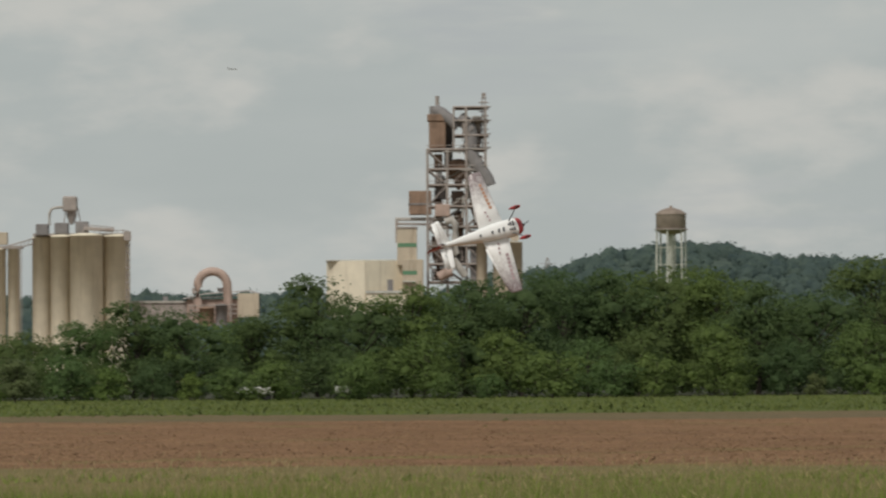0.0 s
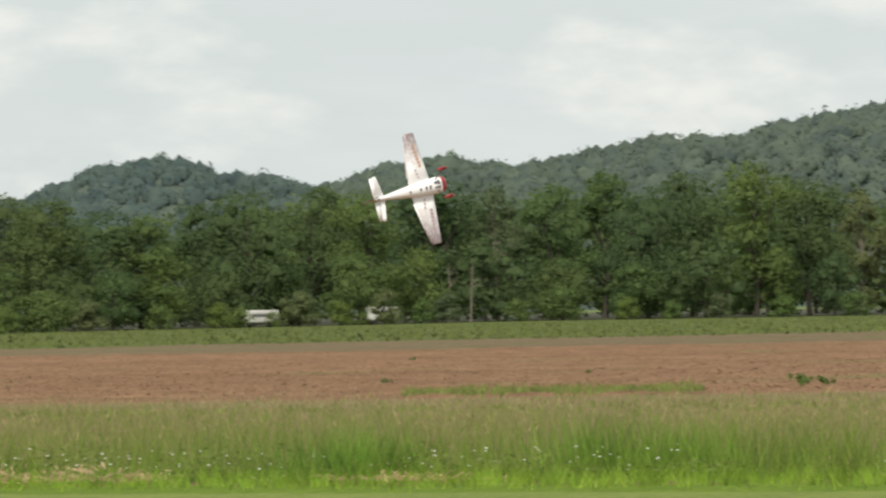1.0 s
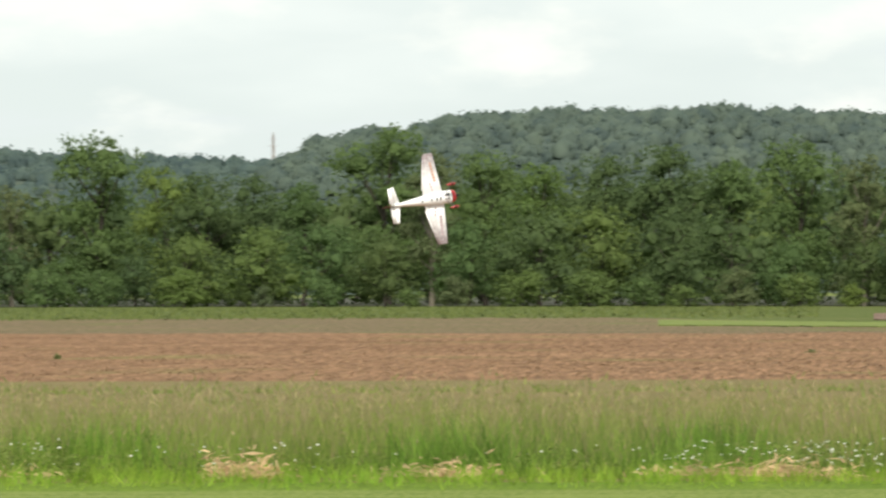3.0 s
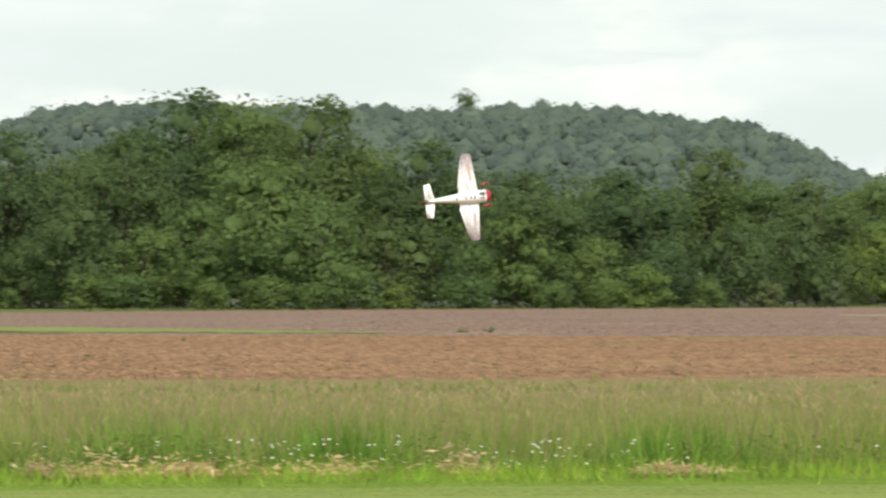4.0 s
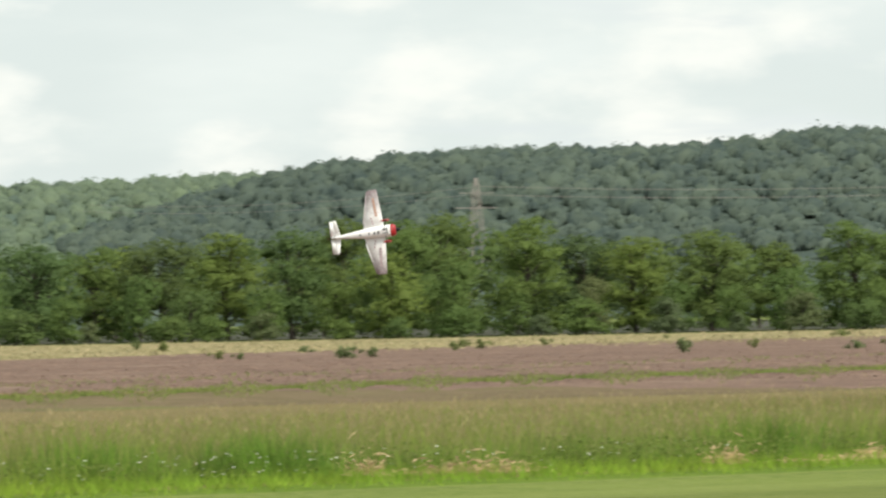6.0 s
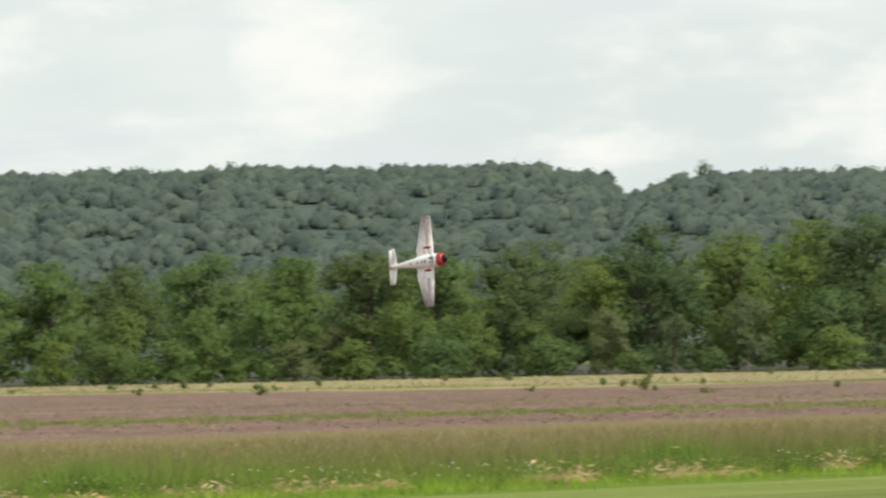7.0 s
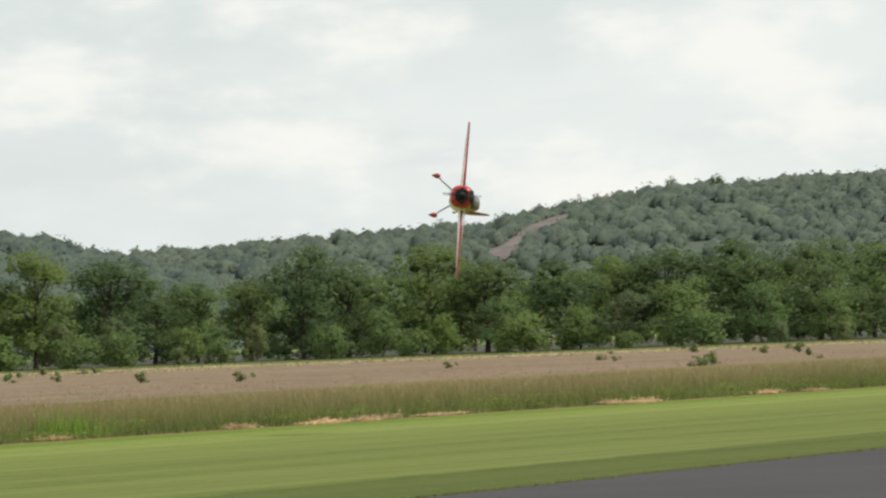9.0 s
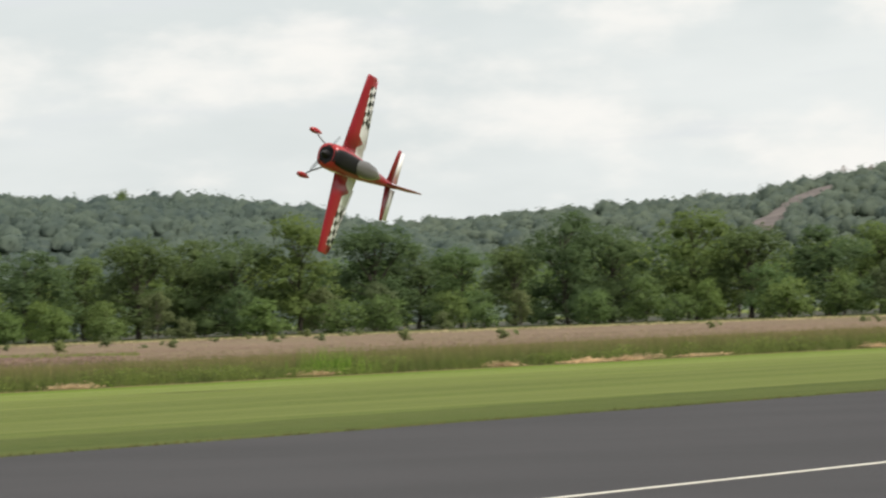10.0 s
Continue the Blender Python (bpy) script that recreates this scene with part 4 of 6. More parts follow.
def clumpy(s, l, seed):
    """Smooth patchiness from 0 to 1 over the ground."""
    return 0.5 + 0.25 * np.sin(s * 0.9 + seed) * np.sin(l * 0.7 + s * 0.31) + 0.25 * np.sin(s * 0.37 + 1.7 * seed + l * 0.5)


def verge_area(rng, n):
    s = rng.uniform(-44, 66 + rng.normal(0, 5, n), n)
    l = LAWN_FAR + 1.3 + 34 * rng.random(n) ** 2.3
    return s, l


def coarse_area(rng, n):
    """The stretch farther along the runway, where the grass is coarser and browner."""
    s = 60 + 200 * rng.random(n) ** 1.4 + rng.normal(0, 3, n)
    return s, LAWN_FAR + 1.0 + 34 * rng.random(n) ** 2.0


def verge_height(rng, n, s, l):
    return (0.16 + 0.36 * clumpy(s, l, 1.0)) * rng.uniform(0.4, 1.35, n) * np.interp(l, [LAWN_FAR, LAWN_FAR + 2.5, LAWN_FAR + 10, LAWN_FAR + 20, LAWN_FAR + 36], [0.5, 1.05, 1.0, 0.6, 0.4])


blades("tall_grass", "tall uncut green grass along the lawn", 170000, verge_area, verge_height, 0.0042, M_BLADE, 0.34, 1)
blades("coarse_grass", "coarse olive grass with brown tops along the lawn", 150000, coarse_area, verge_height, 0.0055, M_COARSE, 0.34, 4)
blades("lawn_fringe", "short bright grass fringe where the mowing ends", 46000, lambda rng, n: (rng.uniform(-44, 60 + rng.normal(0, 7, n), n), LAWN_FAR + rng.normal(0.3, 0.75, n)),
       lambda rng, n, s, l: rng.uniform(0.05, 0.20, n), 0.006, M_SHORT, 0.5, 2)
blades("runway_fringe", "ragged brownish grass fringe along the asphalt edge", 16000, lambda rng, n: (lambda s: (s, (RUN_FAR + 0.08 + s * math.sin(radians(LAWN_TURN - RUN_TURN)) + rng.normal(0, 0.10, n)) / math.cos(radians(LAWN_TURN - RUN_TURN))))(rng.uniform(30, 150, n)),
       lambda rng, n, s, l: rng.uniform(0.015, 0.06, n), 0.008, M_LIP, 0.7, 3)


def seed_heads(n, seed):
    """Thin stalks with pale feathery heads that stand over the grass, thicker towards the field."""
    rng = np.random.default_rng(seed)
    s = np.where(rng.random(n) < 0.55, rng.uniform(-48, 60, n), 60 + 240 * rng.random(n) ** 1.5)
    l = LAWN_FAR + 2.0 + 40 * rng.random(n) ** 1.3
    keep = rng.random(n) < (0.2 + 0.9 * clumpy(s * 0.8, l * 0.6, 4.0) ** 1.6) * np.interp(s, [35, 75], [1.0, 0.14])
    s, l = s[keep], l[keep]
    n = len(s)
    a = radians(LAWN_TURN)
    foot = np.stack([s * math.cos(a) + l * math.sin(a), -s * math.sin(a) + l * math.cos(a), np.full(n, 0.12)], 1)
    h = (0.34 + 0.26 * clumpy(s, l, 1.0)) * rng.uniform(0.6, 1.45, n) * np.interp(l - LAWN_FAR, [0, 8, 18, 42], [1.0, 0.9, 0.5, 0.2])
    lean = rng.normal(size=(n, 2)) * 0.16
    neck = foot + np.stack([lean[:, 0] * h, lean[:, 1] * h, h], 1)
    long = rng.uniform(0.05, 0.12, n)
    nod = lean * 2.2 + rng.normal(size=(n, 2)) * 0.35
    tip = neck + np.stack([nod[:, 0] * long, nod[:, 1] * long, long * 0.85], 1)
    turn = rng.uniform(0, math.pi, n)
    side = np.stack([np.cos(turn), np.sin(turn), np.zeros(n)], 1)
    belly = (neck * 0.6 + tip * 0.4)
    w = rng.uniform(0.0028, 0.0065, n)[:, None]
    v = np.stack([foot - side * 0.002, foot + side * 0.002, neck, neck, belly - side * w, tip, belly + side * w], 1).reshape(-1, 3)
    i = np.arange(n)[:, None] * 7
    f = np.concatenate([i + [[0, 1, 2]], i + [[3, 4, 5]], i + [[3, 5, 6]]])
    tagged(array_mesh("seed_heads", v, f, M_STALK), "pale feathery grass seed heads over the verge", "grass", kind="stuff")


seed_heads(110000, 12)


def verge_weeds(n, seed):
    """Low broad-leaved weeds in patches at the foot of the tall grass."""
    rng = np.random.default_rng(seed)
    k = 420
    mid = np.where(rng.random(k) < 0.62, rng.uniform(-40, 62, k), rng.uniform(62, 230, k))
    out = LAWN_FAR + 1.0 + np.abs(rng.normal(0, 0.8, k))
    tall = rng.uniform(0.10, 0.34, k)
    j = rng.integers(0, k, n)
    s, l = mid[j] + rng.normal(0, 0.24, n), out[j] + rng.normal(0, 0.2, n)
    a = radians(LAWN_TURN)
    c = np.stack([s * math.cos(a) + l * math.sin(a), -s * math.sin(a) + l * math.cos(a), 0.12 + tall[j] * rng.random(n) ** 0.7], 1)
    u = rng.normal(size=(n, 3)) * [1, 1, 0.5]
    u /= np.linalg.norm(u, axis=1)[:, None]
    g = np.cross(u, rng.normal(size=(n, 3)))
    g /= np.linalg.norm(g, axis=1)[:, None]
    q = rng.uniform(0.012, 0.032, n)[:, None]
    v = np.stack([c - u * q, c + g * q * 0.6, c + u * q, c - g * q * 0.6], 1).reshape(-1, 3)
    i = np.arange(n)[:, None] * 4
    tagged(array_mesh("verge_weeds", v, np.concatenate([i + [[0, 1, 2]], i + [[0, 2, 3]]]), M_VERGEWEED), "patches of leafy green weeds at the foot of the grass", "weeds", kind="stuff")


verge_weeds(52000, 14)


def hay(n, seed):
    """Dry cut hay lying in small drifts where the mower threw it."""
    rng = np.random.default_rng(seed)
    k = 120
    mid = np.where(rng.random(k) < 0.72, rng.uniform(-30, 62, k), rng.uniform(62, 230, k))
    out = LAWN_FAR + 0.45 + rng.uniform(0, 0.8, k)
    wide = rng.lognormal(-1.6, 0.5, k)
    tall = rng.uniform(0.025, 0.11, k) * np.where(mid > 62, 0.5, 1.0)
    j = rng.integers(0, k, n)
    t = rng.normal(size=n)
    s, l = mid[j] + t * wide[j], out[j] + rng.normal(0, 0.16, n)
    a = radians(LAWN_TURN)
    c = np.stack([s * math.cos(a) + l * math.sin(a), -s * math.sin(a) + l * math.cos(a), 0.15 + np.abs(rng.normal(0, 1, n)) * tall[j] * rng.uniform(0.3, 1.2, n)], 1)
    d = rng.normal(size=(n, 3)) * np.array([0.032, 0.03, 0.02])
    e = rng.normal(size=(n, 3)) * 0.006
    v = np.stack([c - d, c + e + [0, 0, 0.008], c + d, c - e], 1).reshape(-1, 3)
    i = np.arange(n)[:, None] * 4
    tagged(array_mesh("cut_hay", v, np.concatenate([i + [[0, 1, 2]], i + [[0, 2, 3]]]), M_HAY), "drifts of dry cut hay where the mowing ends", "hay", kind="stuff")


hay(32000, 5)


def flowers(n, seed):
    """White flower heads on short stems in drifts before the tall grass."""
    rng = np.random.default_rng(seed)
    mid = rng.uniform(-36, 75, 60)
    s = mid[(rng.random(n) ** 1.6 * 60).astype(int)] + rng.normal(0, 0.6, n)
    l = LAWN_FAR + 0.9 + np.abs(rng.normal(0, 0.9, n))
    a = radians(LAWN_TURN)
    z = 0.12 + rng.uniform(0.06, 0.30, n)
    c = np.stack([s * math.cos(a) + l * math.sin(a), -s * math.sin(a) + l * math.cos(a), z], 1)
    r = rng.uniform(0.006, 0.016, n)
    v = (ICO1[0][None] * (r[:, None, None] * np.array([1, 1, 0.6])) + c[:, None]).reshape(-1, 3)
    k = len(ICO1[0])
    f = (ICO1[1][None] + (np.arange(n) * k)[:, None, None]).reshape(-1, 3)
    tagged(array_mesh("white_flowers", v, f, M_PETAL), "drifts of small white flower heads in the verge", "flowers", kind="stuff")


flowers(1300, 8)


def weed_clump(seed, label, h=0.9, w=0.9, mat=None):
    rng = np.random.default_rng(seed)
    cl = [(rng.normal() * w * 0.28, rng.normal() * w * 0.28, h * rng.uniform(0.25, 0.8), w * rng.uniform(0.16, 0.26)) for _ in range(7)]
    v, f, n = crown_arrays(rng, cl, 26, 0.09)
    top = tagged(new("weed_clump"), label, "weed", "weeds in the fields")
    array_mesh("leaves", v, f, mat or M_WEED, n, top)
    bm = bmesh.new()
    for c in cl:
        rod(bm, (0, 0, -0.1), c[:3], 0.02, 0.008, 5)
    part("stems", bm, M_WEED, top)
    return top


WEED = [weed_clump(1, "dark green leafy weed clump in the field"), weed_clump(2, "low spreading green weed clump in the field", 0.6, 1.2), weed_clump(3, "tall bushy green weed among the grass", 1.1, 0.8, M_LEAF[2])]


def sow_weeds():
    rng = random.Random(9)
    spots = [(-11.5, 112, 2, 0.34), (-11.3, 113, 2, 0.28), (67.7, 322, 0, 0.9), (39.4, 254, 0, 0.5), (39.6, 250, 0, 0.4)]
    for i in range(110):
        az = rng.uniform(38.5, 78)
        spots.append((az, rng.uniform(235, 400), rng.choice((0, 0, 1)), rng.uniform(0.3, 0.75)))
    for i in range(14):
        spots.append((rng.uniform(-24, 26), rng.uniform(112, 215), rng.choice((1, 0)), rng.uniform(0.12, 0.3)))
    first = set()
    for az, d, k, q in spots:
        p = polar(az, d, 0.03)
        m = Matrix.Translation(p) @ pose(0, 0, 0, 0, 0, rng.uniform(0, 360)) @ Matrix.Diagonal((q, q, q, 1))
        if k in first:
            w = WEED[k].scale
            copy_thing(WEED[k], m @ Matrix.Diagonal((1 / w.x, 1 / w.y, 1 / w.z, 1)))
        else:
            first.add(k)
            WEED[k].matrix_basis = m


sow_weeds()


def tuft_area(rng, n):
    """Lush clumps that stand in the tall grass."""
    az = np.array([-15.6, -13.4, -12.6, -9.2, -3.1, 1.3, 4.6, 7.0, 12.6, 14.4, 17.5, 21.0, 24.2, 30.0, 30.25, 30.5, 33.5, 35.4, 38.2, 39.7, 39.9, 44.4, 47.0, 51.0, 56.5, 62.0, 69.8])
    l = np.interp(np.arange(len(az)) * 7 % 10, [0, 9], [LAWN_FAR + 1.6, LAWN_FAR + 3.4])
    mid = l * np.tan(np.radians(az - LAWN_TURN))
    j = rng.integers(0, len(az), n)
    return mid[j] + rng.normal(0, 0.30, n), l[j] + rng.normal(0, 0.35, n)


blades("lush_grass", "lush bright green grass clumps in the verge", 9000, tuft_area, lambda rng, n, s, l: rng.uniform(0.22, 0.62, n), 0.009, M_TUFT, 0.28, 21)


def weed_bands(rng, n):
    """Low green weeds in rows across the fields."""
    k = rng.choice(5, n, p=[0.06, 0.44, 0.05, 0.22, 0.23])
    t = rng.random(n)
    az = np.choose(k, [36 + 26 * t, 36 + 24 * t, -15.2 + 2.8 * t, 50 + 18 * t, -27 + 61 * t])
    d = np.choose(k, [np.interp(az, [36, 39.5, 47.5, 62], [150, 168, 215, 190]), np.interp(az, [36, 39.5, 41.5, 45.6, 60], [128, 138, 146, 157, 170]), np.full(n, 109.0), np.interp(az, [50, 52, 58, 62, 68], [340, 322, 290, 290, 215]), np.full(n, 92.0)])
    d = d + rng.normal(0, 4.0, n) * (1.1 + np.sin(az * 7 + k)) * np.choose(k, [1.0, 1.0, 0.4, 1.2, 0.8])
    a = np.radians(az - LAWN_TURN)
    return d * np.sin(a), d * np.cos(a)


blades("field_weeds", "low green weeds in thin bands across the fields", 40000, weed_bands, lambda rng, n, s, l: rng.uniform(0.03, 0.15, n), 0.016, M_BANDWEED, 0.5, 22)


def sector(*stretches):
    """Draws spread over stretches of (azimuth from, to, nearest at both, farthest at both), evenly in height of view."""
    def area(rng, n):
        k = rng.integers(0, len(stretches), n)
        a0, a1, n0, n1, f0, f1 = [np.array(x)[k] for x in zip(*stretches)]
        t = rng.random(n)
        az = np.radians(a0 + (a1 - a0) * t - LAWN_TURN)
        near, far = n0 + (n1 - n0) * t, f0 + (f1 - f0) * t
        d = 1.0 / (1.0 / near + (1.0 / far - 1.0 / near) * rng.random(n) ** 0.8)
        return d * np.sin(az), d * np.cos(az)
    return area


blades("brown_clods", "loose clods over the reddish brown ploughed field", 90000, sector((-29, -10, 106, 108, 208, 222), (-10, 13, 108, 104, 222, 194), (13, 36, 104, 112, 194, 152)),
       lambda rng, n, s, l: rng.uniform(0.008, 0.038, n), 0.032, M_CLOD, 0.8, 31, foot_z=0.088)
blades("mauve_clods", "crumbly clods over the harrowed mauve field", 70000, sector((14, 29, 188, 168, 395, 360), (29, 36, 168, 142, 300, 280), (36, 52, 142, 140, 262, 320), (52, 67, 140, 160, 290, 215), (64, 80, 165, 240, 240, 350)),
       lambda rng, n, s, l: rng.uniform(0.012, 0.05, n), 0.045, M_MAUVECLOD, 0.8, 32, foot_z=0.068)
blades("margin_tufts", "uneven grass tufts along the foot of the trees", 40000, sector((-29, -10, 236, 285, 400, 520), (-10, 8, 290, 310, 540, 470), (12, 30, 380, 450, 430, 520)),
       lambda rng, n, s, l: rng.uniform(0.05, 0.22, n), 0.07, M_MARGINTUFT, 0.6, 33, foot_z=0.02)
blades("dry_tufts", "dry yellow grass tufts below the trees", 36000, sector((30, 36, 300, 290, 460, 460), (36, 52, 275, 330, 462, 446), (52, 80, 300, 400, 442, 450)),
       lambda rng, n, s, l: rng.uniform(0.05, 0.20, n), 0.06, M_STRAWTUFT, 0.6, 34, foot_z=0.04)


# ---- model aircraft ----
M_WHITE = plain("white_covering", (0.90, 0.89, 0.88), 0.35, spec=0.5, grain=0.04, scale=2.0)
M_RED = plain("red_covering", (0.29, 0.013, 0.024), 0.3, spec=0.5, grain=0.10, scale=2.0)
M_COWL = plain("orange_red_cowl", (0.37, 0.022, 0.024), 0.3, spec=0.5, grain=0.08, scale=2.0)
M_BLACK = plain("black_trim", (0.012, 0.011, 0.012), 0.5, spec=0.2, grain=0.1)
M_ORANGE = plain("orange_lettering", (0.60, 0.33, 0.22), 0.4, grain=0.2, scale=9.0)
M_PALE = plain("faded_lettering", (0.52, 0.38, 0.40), 0.4, grain=0.2, scale=9.0)
M_TYRE = plain("rubber", (0.02, 0.02, 0.02), 0.8)
M_ALU = plain("carbon_grey", (0.16, 0.16, 0.17), 0.4, 0.3)


def underside():
    """White film that fades through a fine dark check towards the tips."""
    n = Nodes("underside_film")
    y = n.node("ShaderNodeSeparateXYZ", Vector=n.co()).outputs["Y"]
    ab = n.node("ShaderNodeMath")
    ab.operation = "ABSOLUTE"
    n.put(ab, 0, y)
    chk = n.node("ShaderNodeTexChecker", Vector=n.co(), Scale=70.0).outputs["Fac"]
    jit = n.span(n.noise(14.0, 3.0), 0.3, 0.7, -0.16, 0.16)
    add = n.node("ShaderNodeMath")
    n.put(add, 0, ab.outputs["Value"])
    n.put(add, 1, jit)
    fade = n.span(add.outputs["Value"], 0.5, 1.22)
    tone = n.mix(chk, (0.20, 0.145, 0.155), (0.38, 0.32, 0.33))
    return n.done(n.mix(fade, (0.90, 0.89, 0.88), tone), 0.35, 0.0, 0.5)


def upper_wing():
    """Red film; the trailing part white, checked in black towards the tip."""
    n = Nodes("upper_film")
    s = n.node("ShaderNodeSeparateXYZ", Vector=n.co())
    ab = n.node("ShaderNodeMath")
    ab.operation = "ABSOLUTE"
    n.put(ab, 0, s.outputs["Y"])
    cut = n.node("ShaderNodeMath")
    cut.operation = "MULTIPLY_ADD"
    n.put(cut, 0, ab.outputs["Value"])
    n.put(cut, 1, 0.085)
    n.put(cut, 2, -0.115)
    dif = n.node("ShaderNodeMath")
    dif.operation = "SUBTRACT"
    off = n.node("ShaderNodeMath")
    off.operation = "SUBTRACT"
    n.put(off, 0, ab.outputs["Value"])
    n.put(off, 1, 0.36)
    near = n.node("ShaderNodeMath")
    near.operation = "ABSOLUTE"
    n.put(near, 0, off.outputs["Value"])
    tooth = n.node("ShaderNodeMath")
    tooth.operation = "SUBTRACT"
    n.put(tooth, 0, cut.outputs["Value"])
    n.put(tooth, 1, n.span(near.outputs["Value"], 0.01, 0.085, 0.17, 0.0))
    n.put(dif, 0, tooth.outputs["Value"])
    n.put(dif, 1, s.outputs["X"])
    rear = n.span(dif.outputs["Value"], -0.004, 0.004)
    tip = n.span(ab.outputs["Value"], 1.16, 1.17, 1.0, 0.0)
    band = n.node("ShaderNodeMath")
    band.operation = "MULTIPLY"
    n.put(band, 0, rear)
    n.put(band, 1, tip)
    mp = n.node("ShaderNodeMapping", Vector=n.co())
    mp.inputs["Rotation"].default_value = (0, 0, radians(28))
    chk = n.node("ShaderNodeTexChecker", Vector=mp.outputs["Vector"], Scale=11.0).outputs["Fac"]
    far = n.span(ab.outputs["Value"], 0.55, 0.62)
    both = n.node("ShaderNodeMath")
    both.operation = "MULTIPLY"
    n.put(both, 0, chk)
    n.put(both, 1, far)
    white = n.mix(both.outputs["Value"], (0.80, 0.79, 0.77), (0.02, 0.02, 0.02))
    return n.done(n.mix(band.outputs["Value"], (0.29, 0.013, 0.024), white), 0.3, 0.0, 0.5)


M_UNDER, M_UPPER = underside(), upper_wing()
M_GLASS = Nodes("canopy_film").done((0.13, 0.125, 0.12), 0.12, 0.0, 0.6)
M_BLADES = Nodes("spinning_blades").done((0.03, 0.03, 0.03), 0.5, 0.0, 0.3)
M_BLADES.node_tree.nodes["Principled BSDF"].inputs["Alpha"].default_value = 0.3


def foil(bm, stations, thick=0.13, axis="y", mi=(0, 1)):
    """A flying surface through stations (span, leading x, trailing x, height): upper faces mi[0], lower mi[1]."""
    prof = [(0.0, 0.0), (0.06, 0.62), (0.25, 1.0), (0.55, 0.78), (1.0, 0.06)]
    rings = []
    for sp, le, te, z in stations:
        ch = le - te
        up = [(le - ch * u, z + 0.5 * thick * ch * t) for u, t in prof]
        dn = [(le - ch * u, z - 0.5 * thick * ch * t) for u, t in prof[1:]][::-1]
        loop = up + dn
        rings.append([bm.verts.new((x, sp, zz) if axis == "y" else (x, zz, sp)) for x, zz in loop])
    k = len(rings[0])
    for a, b in zip(rings, rings[1:]):
        for i in range(k):
            f = bm.faces.new((a[i], a[(i + 1) % k], b[(i + 1) % k], b[i]))
            f.material_index = mi[0] if i < 4 else mi[1]
            f.smooth = True
    for r, fl in ((rings[0], False), (rings[-1], True)):
        f = bm.faces.new(r if fl else r[::-1])
        f.material_index = mi[0]
    bmesh.ops.recalc_face_normals(bm, faces=bm.faces[:])


def hull(bm, secs, seg=20, split=None):
    """A lofted body through sections (x, half width, top, bottom); faces above split take material 1."""
    rings = []
    for x, w, t, b in secs:
        mid, hh = (t + b) / 2, (t - b) / 2
        ring = []
        for k in range(seg):
            a = 2 * math.pi * k / seg
            c, s = math.cos(a), math.sin(a)
            ring.append(bm.verts.new((x, w * math.copysign(abs(c) ** 0.75, c), mid + hh * math.copysign(abs(s) ** 0.75, s))))
        rings.append(ring)
    for a, b in zip(rings, rings[1:]):
        for k in range(seg):
            f = bm.faces.new((a[k], b[k], b[(k + 1) % seg], a[(k + 1) % seg]))
            f.smooth = True
            if split is not None:
                f.material_index = 1 if f.calc_center_median().z > split else 0
    for ring in (rings[0], rings[-1][::-1]):
        for e in bm.faces.new(ring).edges:
            e.smooth = False
    bmesh.ops.recalc_face_normals(bm, faces=bm.faces[:])


